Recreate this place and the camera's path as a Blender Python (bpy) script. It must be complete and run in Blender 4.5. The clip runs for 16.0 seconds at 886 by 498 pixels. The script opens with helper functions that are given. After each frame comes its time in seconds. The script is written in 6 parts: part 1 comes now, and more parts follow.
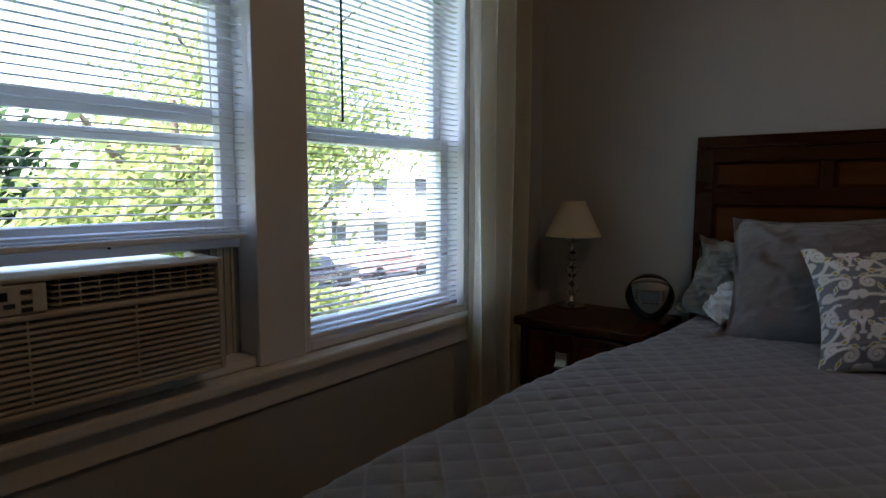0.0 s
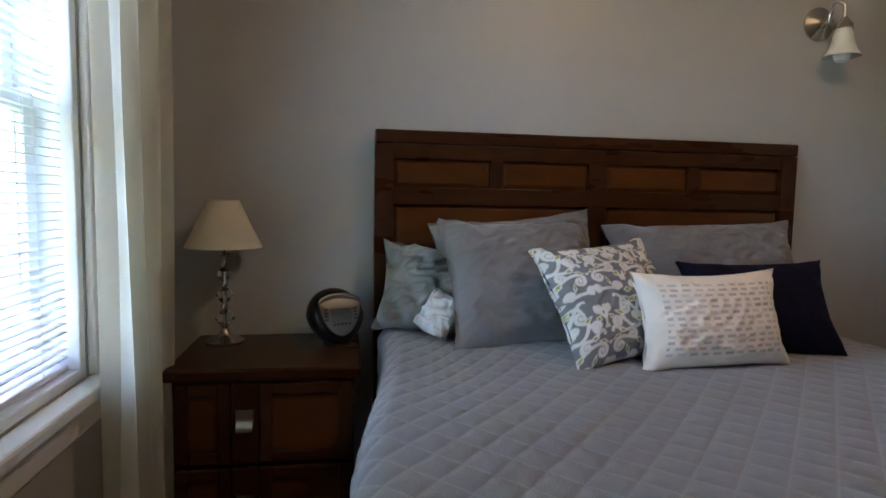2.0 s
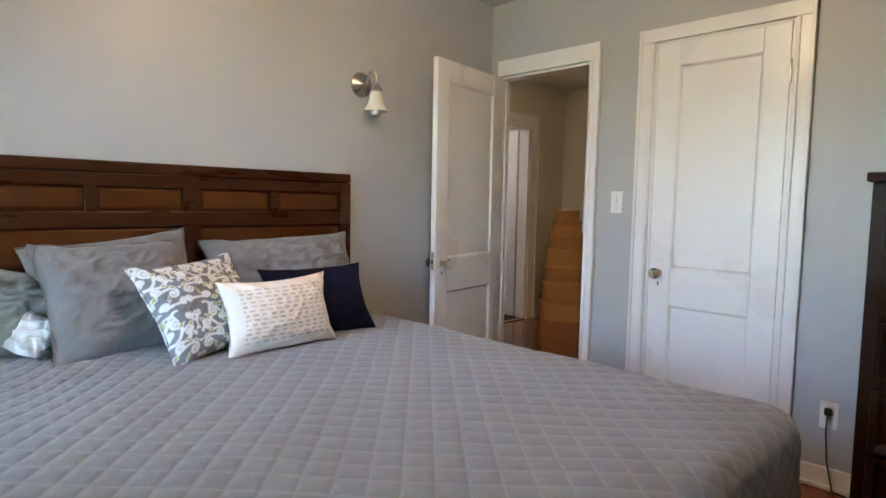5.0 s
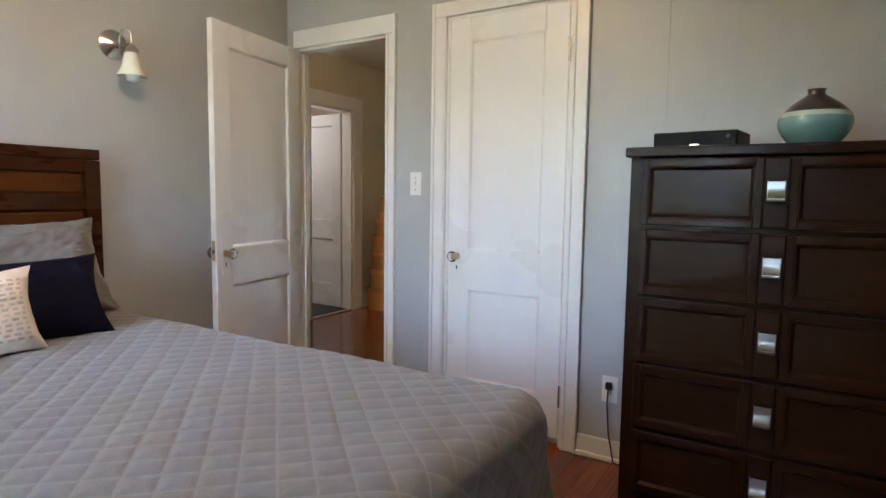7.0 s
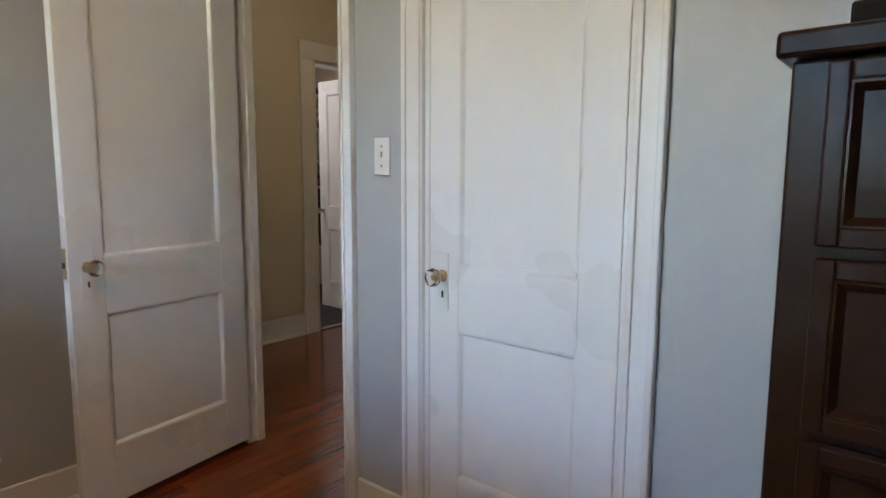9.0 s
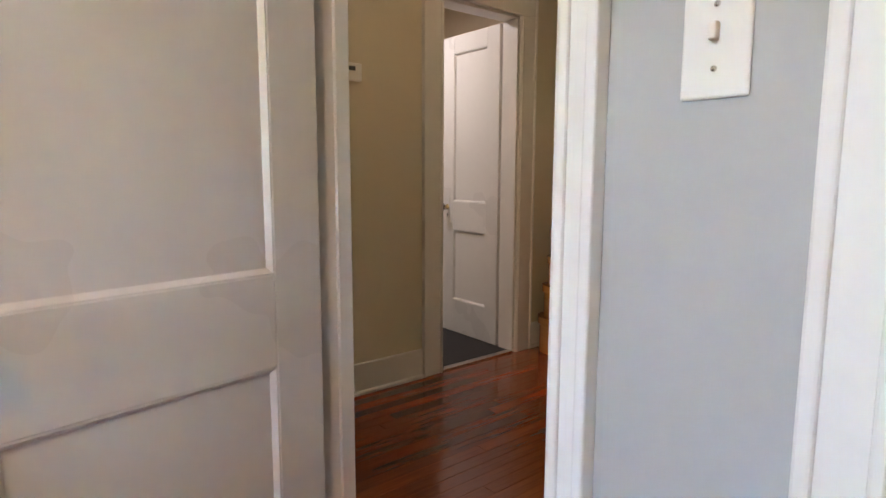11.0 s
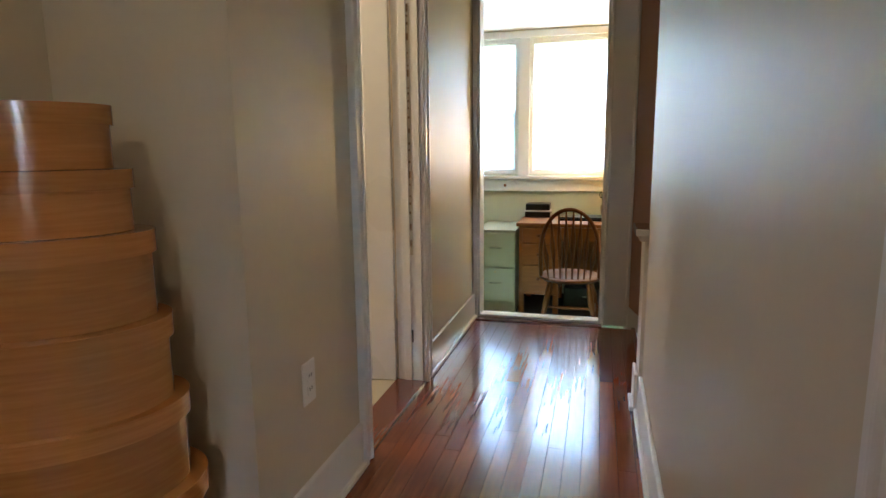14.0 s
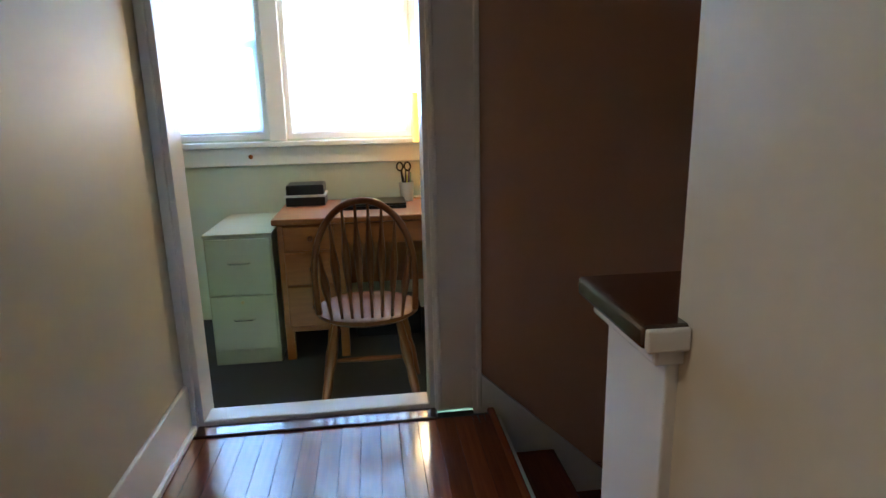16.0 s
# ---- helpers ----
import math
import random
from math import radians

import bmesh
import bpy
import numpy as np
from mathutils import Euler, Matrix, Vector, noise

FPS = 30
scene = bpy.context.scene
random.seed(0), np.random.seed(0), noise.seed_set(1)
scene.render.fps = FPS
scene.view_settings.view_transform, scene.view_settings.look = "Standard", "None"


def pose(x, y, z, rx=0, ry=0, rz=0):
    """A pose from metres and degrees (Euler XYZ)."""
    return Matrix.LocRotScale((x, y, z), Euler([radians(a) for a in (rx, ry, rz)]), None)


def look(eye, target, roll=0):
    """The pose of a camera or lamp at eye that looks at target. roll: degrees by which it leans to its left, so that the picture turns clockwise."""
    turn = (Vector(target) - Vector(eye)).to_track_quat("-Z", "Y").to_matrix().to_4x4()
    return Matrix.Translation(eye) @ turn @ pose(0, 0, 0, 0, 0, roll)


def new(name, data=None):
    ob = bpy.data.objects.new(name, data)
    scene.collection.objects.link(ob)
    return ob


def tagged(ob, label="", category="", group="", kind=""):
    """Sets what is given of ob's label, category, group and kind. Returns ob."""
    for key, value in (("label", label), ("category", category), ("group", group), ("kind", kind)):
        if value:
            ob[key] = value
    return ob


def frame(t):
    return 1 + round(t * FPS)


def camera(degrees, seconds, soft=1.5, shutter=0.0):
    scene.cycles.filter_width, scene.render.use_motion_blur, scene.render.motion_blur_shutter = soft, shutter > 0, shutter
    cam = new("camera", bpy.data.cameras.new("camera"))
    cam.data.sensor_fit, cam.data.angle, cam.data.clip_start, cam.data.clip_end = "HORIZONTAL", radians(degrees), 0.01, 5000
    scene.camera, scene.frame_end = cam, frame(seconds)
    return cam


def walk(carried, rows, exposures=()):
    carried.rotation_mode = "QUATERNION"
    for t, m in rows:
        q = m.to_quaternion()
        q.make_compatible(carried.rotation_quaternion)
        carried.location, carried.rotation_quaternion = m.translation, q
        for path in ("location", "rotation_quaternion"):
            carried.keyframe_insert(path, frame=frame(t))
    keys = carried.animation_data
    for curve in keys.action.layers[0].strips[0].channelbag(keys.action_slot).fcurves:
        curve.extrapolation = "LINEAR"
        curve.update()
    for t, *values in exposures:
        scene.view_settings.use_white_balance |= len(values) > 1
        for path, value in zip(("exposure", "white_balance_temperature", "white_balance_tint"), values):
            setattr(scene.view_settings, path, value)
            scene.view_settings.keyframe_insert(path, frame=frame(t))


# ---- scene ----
cam = camera(73.9, 16.0)
PATH = [
    (0, (-0.187, -0.008, 1.179), (-1.412, 1.56, 0.976), 0.2),
    (0.5, (-0.444, 0.049, 1.188), (-1.338, 1.826, 0.982), 0.2),
    (1, (-0.684, 0.102, 1.172), (-1.176, 2.031, 0.982), 0.8),
    (1.5, (-0.835, 0.229, 1.13), (-0.892, 2.221, 0.959), 1.1),
    (2, (-0.937, 0.375, 1.142), (-0.612, 2.342, 0.976), 1.1),
    (2.5, (-1.023, 0.452, 1.171), (-0.385, 2.341, 1.017), 1.0),
    (3, (-1.048, 0.45, 1.183), (-0.115, 2.213, 1.04), 0.8),
    (3.5, (-1.031, 0.343, 1.21), (0.059, 2.013, 1.061), 0.8),
    (4, (-1.032, 0.136, 1.223), (0.138, 1.751, 1.078), 0.8),
    (4.5, (-1.049, -0.027, 1.24), (0.237, 1.497, 1.091), 0.9),
    (5, (-1.027, -0.111, 1.246), (0.372, 1.309, 1.088), 1.1),
    (5.2, (-1.016, -0.145, 1.25), (0.423, 1.234, 1.087), 1.3),
    (7.5, (-0.378, -0.219, 1.197), (1.343, 0.781, 1.0), 0.5),
    (8, (-0.055, -0.127, 1.219), (1.657, 0.881, 0.988), 0.2),
    (8.5, (0.251, 0.011, 1.218), (1.929, 1.073, 0.982), 0.3),
    (9, (0.602, 0.162, 1.196), (2.134, 1.424, 0.955), 0.3),
    (9.5, (0.882, 0.314, 1.183), (2.132, 1.856, 0.936), 0.2),
    (11.8, (1.778, 1.788, 1.109), (3.116, 3.248, 0.829), 0.3),
    (12, (1.918, 1.885, 1.121), (3.346, 3.254, 0.827), 0.2),
    (12.5, (2.238, 2.132, 1.115), (3.838, 3.294, 0.811), 0.1),
    (13, (2.644, 2.31, 1.087), (4.399, 3.22, 0.781), -0.2),
    (13.5, (3.092, 2.399, 1.087), (4.939, 3.095, 0.77), -0.6),
    (14, (3.535, 2.498, 1.096), (5.441, 3.004, 0.764), -0.6),
    (14.5, (4.027, 2.536, 1.102), (5.966, 2.889, 0.763), -0.7),
    (15, (4.540, 2.605, 1.104), (6.499, 2.802, 0.756), 0.2),
    (15.5, (4.965, 2.656, 1.078), (6.925, 2.623, 0.68), -1.1),
    (16, (5.385, 2.638, 1.016), (7.317, 2.411, 0.554), -1.3),
]
walk(cam, [(t, look(e, g, r)) for t, e, g, r in PATH], exposures=[(0.0, 2.85, 6100, 15), (1.0, 3.3, 6200, 15), (1.5, 3.55, 6150, 14), (2.0, 4.55, 5900, 12), (2.5, 5.3, 5700, 10), (3.5, 5.62, 5680, 9), (5.0, 5.6, 5750, 9), (7.5, 5.7, 5680, 8), (9.5, 5.37, 5620, 7), (11.8, 6.4, 6300, 15), (12.0, 6.45, 6200, 15), (12.5, 6.53, 5550, 13), (13.0, 6.55, 5100, 11), (13.5, 6.15, 4950, 10), (14.0, 5.7, 5350, 11), (14.5, 5.53, 5350, 12), (15.0, 5.43, 5300, 12), (16.0, 5.28, 4700, 12)])

# ---- world and sun ----
world = bpy.data.worlds.new("sky")
scene.world = world
world.use_nodes = True
wn = world.node_tree.nodes
sky = wn.new("ShaderNodeTexSky")
sky.sky_type, sky.sun_disc = "NISHITA", False
sky.sun_elevation, sky.sun_rotation = radians(58), radians(171)
sky.air_density, sky.dust_density = 1.0, 2.0
world.node_tree.links.new(sky.outputs[0], wn["Background"].inputs[0])
wn["Background"].inputs[1].default_value = 0.15
sun = new("sun", bpy.data.lights.new("sun", "SUN"))
sun.data.energy, sun.data.angle, sun.data.color = 5.0, radians(0.5), (1.0, 0.95, 0.86)
sun.matrix_world = look((0, 0, 30), (-0.15 * 18.7, 0.99 * 18.7, 0))


# ---- materials ----
def mat(name, color, rough=0.5, metal=0.0, grain=0.0, scale=30.0, bump=0.0, color2=None, stretch=(1, 1, 1), sheen=0.0, coat=0.0, big=0.0):
    """A principled material with noise variation at two scales and fine relief."""
    m = bpy.data.materials.new(name)
    m.use_nodes = True
    nt = m.node_tree
    n, l = nt.nodes, nt.links
    b = n["Principled BSDF"]
    b.inputs["Roughness"].default_value = rough
    b.inputs["Metallic"].default_value = metal
    b.inputs["Sheen Weight"].default_value = sheen
    b.inputs["Coat Weight"].default_value = coat
    b.inputs["Coat Roughness"].default_value = 0.12
    b.inputs["Base Color"].default_value = (*color, 1)
    tc = n.new("ShaderNodeTexCoord")
    mp = n.new("ShaderNodeMapping")
    mp.inputs["Scale"].default_value = stretch
    l.new(tc.outputs["Object"], mp.inputs["Vector"])
    fine = n.new("ShaderNodeTexNoise")
    fine.inputs["Scale"].default_value = scale
    fine.inputs["Detail"].default_value = 5
    l.new(mp.outputs[0], fine.inputs["Vector"])
    broad = n.new("ShaderNodeTexNoise")
    broad.inputs["Scale"].default_value = 1.7
    broad.inputs["Detail"].default_value = 3
    l.new(mp.outputs[0], broad.inputs["Vector"])
    c2 = color2 or tuple(min(1, c * (1 + grain)) for c in color)
    c1 = color if color2 else tuple(c * (1 - grain) for c in color)
    mixed = n.new("ShaderNodeMix")
    mixed.data_type = "RGBA"
    l.new(fine.outputs["Fac"], mixed.inputs["Factor"])
    mixed.inputs["A"].default_value, mixed.inputs["B"].default_value = (*c1, 1), (*c2, 1)
    hue = n.new("ShaderNodeHueSaturation")
    ramp = n.new("ShaderNodeMapRange")
    ramp.inputs["To Min"].default_value, ramp.inputs["To Max"].default_value = 1 - (big or 0.06), 1 + (big or 0.06)
    l.new(broad.outputs["Fac"], ramp.inputs["Value"])
    l.new(ramp.outputs[0], hue.inputs["Value"])
    l.new(mixed.outputs["Result"], hue.inputs["Color"])
    l.new(hue.outputs[0], b.inputs["Base Color"])
    rr = n.new("ShaderNodeMapRange")
    rr.inputs["To Min"].default_value, rr.inputs["To Max"].default_value = max(0.02, rough * 0.85), min(1, rough * 1.15)
    l.new(broad.outputs["Fac"], rr.inputs["Value"])
    l.new(rr.outputs[0], b.inputs["Roughness"])
    if bump:
        bp = n.new("ShaderNodeBump")
        bp.inputs["Strength"].default_value, bp.inputs["Distance"].default_value = bump, 0.01
        l.new(fine.outputs["Fac"], bp.inputs["Height"])
        l.new(bp.outputs[0], b.inputs["Normal"])
    return m


def dull(m, level):
    m.node_tree.nodes["Principled BSDF"].inputs["Specular IOR Level"].default_value = level
    return m


def vary(m, amount):
    """Lets each object of a material differ in brightness."""
    nt = m.node_tree
    n, l = nt.nodes, nt.links
    b = n["Principled BSDF"]
    src = b.inputs["Base Color"].links[0].from_socket
    oi = n.new("ShaderNodeObjectInfo")
    r = n.new("ShaderNodeMapRange")
    r.inputs["To Min"].default_value, r.inputs["To Max"].default_value = 1 - amount, 1 + amount
    h = n.new("ShaderNodeHueSaturation")
    l.new(oi.outputs["Random"], r.inputs["Value"])
    l.new(r.outputs[0], h.inputs["Value"])
    l.new(src, h.inputs["Color"])
    l.new(h.outputs[0], b.inputs["Base Color"])
    return m


M = {}
M["wall_grey"] = mat("painted wall grey", (0.42, 0.425, 0.425), 0.42, grain=0.02, scale=60, bump=0.05, big=0.03)
M["wall_beige"] = mat("painted wall beige", (0.61, 0.555, 0.435), 0.5, grain=0.02, scale=40, bump=0.06, big=0.05)
M["wall_cream"] = mat("painted wall cream", (0.62, 0.52, 0.38), 0.4, grain=0.02, scale=40, bump=0.05)
M["wall_green"] = mat("painted wall pale green", (0.52, 0.55, 0.44), 0.4, grain=0.02, scale=40, bump=0.05)
M["wall_brown"] = mat("painted wall brown", (0.53, 0.325, 0.23), 0.4, grain=0.04, scale=40, bump=0.05)
M["ceiling"] = mat("ceiling white", (0.72, 0.71, 0.68), 0.7, grain=0.02, scale=50, bump=0.08)
M["trim"] = mat("trim white paint", (0.74, 0.73, 0.71), 0.3, grain=0.02, scale=30, bump=0.04)
M["door_white"] = mat("door white paint", (0.80, 0.79, 0.77), 0.28, grain=0.02, scale=30, bump=0.05)
M["carpet_dark"] = mat("carpet charcoal", (0.035, 0.034, 0.036), 0.95, grain=0.5, scale=220, bump=0.6)
M["carpet_grey"] = mat("carpet brown grey", (0.034, 0.032, 0.032), 0.95, grain=0.5, scale=220, bump=0.6)
M["tile"] = mat("pale tile floor", (0.55, 0.5, 0.4), 0.4, grain=0.05, scale=12, bump=0.03)
M["floor_red"] = vary(mat("varnished fir floor", (0.10, 0.018, 0.0052), 0.19, color2=(0.28, 0.064, 0.015), scale=9, stretch=(0.5, 9, 9), bump=0.03, coat=0.4, big=0.12), 0.32)
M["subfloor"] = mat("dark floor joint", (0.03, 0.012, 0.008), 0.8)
M["wood_dark"] = dull(mat("dark espresso wood", (0.020, 0.0062, 0.0024), 0.28, color2=(0.052, 0.016, 0.006), scale=7, stretch=(1, 5, 5), bump=0.03, coat=0.03, big=0.15), 0.2)
M["wood_panel"] = dull(mat("cherry stained wood panel", (0.036, 0.0105, 0.0023), 0.3, color2=(0.105, 0.032, 0.0068), scale=5, stretch=(1, 4, 4), bump=0.03, coat=0.05, big=0.3), 0.25)
M["dresser_wood"] = dull(mat("dark brown dresser wood", (0.0135, 0.0050, 0.0019), 0.34, color2=(0.030, 0.0112, 0.0043), scale=7, stretch=(5, 1, 5), bump=0.03, coat=0.03, big=0.15), 0.13)
M["oak"] = dull(mat("honey oak", (0.17, 0.055, 0.009), 0.4, color2=(0.30, 0.105, 0.018), scale=9, stretch=(6, 1, 6), bump=0.05, big=0.1), 0.25)
M["oak_dark"] = dull(mat("dark oak chair wood", (0.08, 0.023, 0.004), 0.42, color2=(0.165, 0.05, 0.008), scale=12, stretch=(6, 6, 1), bump=0.05), 0.22)
M["rail_wood"] = mat("dark varnished rail", (0.025, 0.010, 0.007), 0.15, color2=(0.07, 0.027, 0.015), scale=10, stretch=(8, 1, 8), coat=0.7)
M["birch"] = vary(mat("bent birch veneer", (0.37, 0.15, 0.036), 0.22, color2=(0.58, 0.275, 0.078), scale=10, stretch=(1, 1, 14), bump=0.02, coat=0.5, big=0.12), 0.17)
M["chrome"] = mat("brushed nickel", (0.62, 0.6, 0.57), 0.22, 1.0, grain=0.05)
M["pull_metal"] = mat("brushed nickel pull", (0.36, 0.35, 0.33), 0.3, 1.0, grain=0.1, scale=80, stretch=(8, 8, 1))
M["media"] = dull(mat("matt black casing", (0.008, 0.008, 0.009), 0.5, grain=0.2), 0.1)
M["silver"] = mat("silver plastic", (0.17, 0.175, 0.18), 0.35, 0.7, grain=0.05)
M["brass"] = mat("old brass", (0.45, 0.34, 0.18), 0.35, 1.0, grain=0.15)
M["steel_dark"] = mat("dark steel", (0.05, 0.05, 0.05), 0.4, 0.6)
M["plastic_white"] = mat("white plastic", (0.75, 0.74, 0.71), 0.35, grain=0.01)
M["plastic_black"] = dull(mat("black plastic", (0.010, 0.010, 0.011), 0.3, grain=0.2), 0.25)
M["ac_body"] = mat("air conditioner plastic", (0.55, 0.53, 0.47), 0.45, grain=0.03)
M["slat"] = mat("blind slat white", (0.78, 0.79, 0.80), 0.4, grain=0.01)
M["vinyl"] = mat("window vinyl white", (0.76, 0.77, 0.78), 0.35, grain=0.01)
M["quilt"] = mat("grey quilted cotton", (0.175, 0.172, 0.182), 0.85, grain=0.12, scale=240, bump=0.25, sheen=0.3, big=0.04)
M["linen"] = mat("grey linen", (0.165, 0.162, 0.163), 0.9, grain=0.14, scale=60, stretch=(1, 5, 1), bump=0.3, sheen=0.3, big=0.05)
M["linen_green"] = mat("grey green linen", (0.20, 0.21, 0.195), 0.9, grain=0.12, scale=260, bump=0.3, sheen=0.3)
M["white_cloth"] = mat("white cotton", (0.62, 0.64, 0.66), 0.9, grain=0.05, scale=200, bump=0.2)
M["navy"] = mat("navy velvet", (0.006, 0.007, 0.022), 0.95, grain=0.3, scale=150, bump=0.2, sheen=0.0)
M["navy"].node_tree.nodes["Principled BSDF"].inputs["Specular IOR Level"].default_value = 0.12
M["curtain"] = mat("cream curtain cotton", (0.70, 0.66, 0.55), 0.9, grain=0.05, scale=200, bump=0.15)
M["shade"] = mat("cream lamp shade", (0.62, 0.56, 0.42), 0.8, grain=0.04, scale=200, bump=0.1)
M["metal_green"] = mat("pale green enamel", (0.35, 0.335, 0.225), 0.4, grain=0.03, scale=40)
M["grass"] = mat("lawn", (0.05, 0.09, 0.025), 0.9, grain=0.5, scale=6, bump=0.5, big=0.3)
# Street base raised to a pale grey that carries its overexposed brightness.
M["pale_road"] = mat("overexposed pale street", (0.32, 0.31, 0.30), 0.9, grain=0.3, scale=40, bump=0.3)


def glass_mat(name, color=(1, 1, 1), rough=0.0, thin=True):
    m = bpy.data.materials.new(name)
    m.use_nodes = True
    b = m.node_tree.nodes["Principled BSDF"]
    b.inputs["Base Color"].default_value = (*color, 1)
    b.inputs["Roughness"].default_value = rough
    b.inputs["Transmission Weight"].default_value = 1
    b.inputs["IOR"].default_value = 1.05 if thin else 1.5
    return m


nt = M["curtain"].node_tree
tl = nt.nodes.new("ShaderNodeBsdfTranslucent")
tl.inputs[0].default_value = (0.92, 0.88, 0.79, 1)
ms = nt.nodes.new("ShaderNodeMixShader")
ms.inputs[0].default_value = 0.85
nt.links.new(nt.nodes["Principled BSDF"].outputs[0], ms.inputs[1])
nt.links.new(tl.outputs[0], ms.inputs[2])
nt.links.new(ms.outputs[0], nt.nodes["Material Output"].inputs[0])
M["roller"] = mat("sheer white roller shade", (0.8, 0.8, 0.8), 0.9, grain=0.03, scale=150)
nt = M["roller"].node_tree
tl = nt.nodes.new("ShaderNodeBsdfTranslucent")
tl.inputs[0].default_value = (0.85, 0.86, 0.88, 1)
tr = nt.nodes.new("ShaderNodeBsdfTransparent")
m_a, m_b = nt.nodes.new("ShaderNodeMixShader"), nt.nodes.new("ShaderNodeMixShader")
m_a.inputs[0].default_value, m_b.inputs[0].default_value = 0.7, 0.28
nt.links.new(nt.nodes["Principled BSDF"].outputs[0], m_a.inputs[1])
nt.links.new(tl.outputs[0], m_a.inputs[2])
nt.links.new(m_a.outputs[0], m_b.inputs[1])
nt.links.new(tr.outputs[0], m_b.inputs[2])
nt.links.new(m_b.outputs[0], nt.nodes["Material Output"].inputs[0])
M["pane"] = glass_mat("window glass")
M["crystal"] = glass_mat("cut glass", (0.95, 0.97, 0.95), 0.02, thin=False)


# ---- mesh helpers ----
def box(bm, x0, y0, z0, x1, y1, z1):
    vs = [bm.verts.new(p) for p in ((x0, y0, z0), (x1, y0, z0), (x1, y1, z0), (x0, y1, z0), (x0, y0, z1), (x1, y0, z1), (x1, y1, z1), (x0, y1, z1))]
    for q in ((3, 2, 1, 0), (4, 5, 6, 7), (0, 1, 5, 4), (1, 2, 6, 5), (2, 3, 7, 6), (3, 0, 4, 7)):
        bm.faces.new([vs[i] for i in q])
    return vs


def boxes(*dims):
    bm = bmesh.new()
    for d in dims:
        box(bm, *d)
    return bm


def lathe(profile, seg=32, axis="z"):
    """A surface of revolution from (radius, height) pairs, closed at ends with radius 0."""
    bm = bmesh.new()
    rings = []
    for r, h in profile:
        if r < 1e-6:
            rings.append([bm.verts.new((0, 0, h))])
        else:
            rings.append([bm.verts.new((r * math.cos(2 * math.pi * i / seg), r * math.sin(2 * math.pi * i / seg), h)) for i in range(seg)])
    for a, b in zip(rings, rings[1:]):
        for i in range(seg):
            j = (i + 1) % seg
            if len(a) == 1 and len(b) > 1:
                bm.faces.new((a[0], b[j], b[i]))
            elif len(b) == 1 and len(a) > 1:
                bm.faces.new((a[i], a[j], b[0]))
            elif len(a) > 1:
                bm.faces.new((a[i], a[j], b[j], b[i]))
    if axis == "x":
        bmesh.ops.rotate(bm, verts=bm.verts, matrix=Matrix.Rotation(radians(90), 3, "Y"))
    elif axis == "y":
        bmesh.ops.rotate(bm, verts=bm.verts, matrix=Matrix.Rotation(radians(-90), 3, "X"))
    bmesh.ops.recalc_face_normals(bm, faces=bm.faces)
    return bm


def tube(points, radius, seg=10):
    """A round rod along points; radius may be one number or one a point."""
    bm = bmesh.new()
    pts = [Vector(p) for p in points]
    rad = radius if isinstance(radius, (list, tuple)) else [radius] * len(pts)
    rings = []
    for i, p in enumerate(pts):
        d = (pts[min(i + 1, len(pts) - 1)] - pts[max(i - 1, 0)]).normalized()
        u = d.cross(Vector((0.3, 0.2, 1)) if abs(d.z) < 0.9 else Vector((1, 0.1, 0))).normalized()
        v = d.cross(u)
        rings.append([bm.verts.new(p + (u * math.cos(2 * math.pi * k / seg) + v * math.sin(2 * math.pi * k / seg)) * rad[i]) for k in range(seg)])
    for a, b in zip(rings, rings[1:]):
        for i in range(seg):
            bm.faces.new((a[i], a[(i + 1) % seg], b[(i + 1) % seg], b[i]))
    bm.faces.new(list(reversed(rings[0])))
    bm.faces.new(rings[-1])
    bmesh.ops.recalc_face_normals(bm, faces=bm.faces)
    return bm


def part(name, bm, material, parent=None, label="", smooth=False, bevel=0.0, at=None):
    """Links a bmesh as one mesh object, under a parent where one is given."""
    me = bpy.data.meshes.new(name)
    bm.to_mesh(me)
    bm.free()
    ob = new(name, me)
    me.materials.append(M[material])
    if smooth:
        me.shade_smooth()
        me.set_sharp_from_angle(angle=radians(38))
    if bevel:
        mod = ob.modifiers.new("bevel", "BEVEL")
        mod.width, mod.segments, mod.limit_method = bevel, 2, "ANGLE"
    if parent:
        ob.parent = parent
    if at is not None:
        ob.matrix_basis = at
    if label:
        tagged(ob, label)
    return ob


def thing(name, label, category, at=(0, 0, 0), rz=0.0, group=""):
    e = new(name)
    e.empty_display_size = 0.1
    e.matrix_basis = pose(*at, 0, 0, rz)
    return tagged(e, label, category, group)


def structure(name, bm, material, label="", category="wall", bevel=0.0):
    return tagged(part(name, bm, material, bevel=bevel), label, category, kind="structure")


# ---- the plan ----
NY, EX, WX, SY = 2.53, 2.0, -1.57, -1.3          # bedroom
CEIL = 2.535
ET = 0.085                                       # thickness of the bedroom's east wall
HN1, HN2, JOG, HS, END = 3.77, 3.28, 4.70, 2.30, 7.25
HB = EX + ET                                     # the hall's west end
PX, PY = 2.94, 2.175                              # corner of the side closet
OF, OX = -0.27, 9.13                   # office floor level and its window wall
WIN_B, WIN_T = 0.69, 2.06


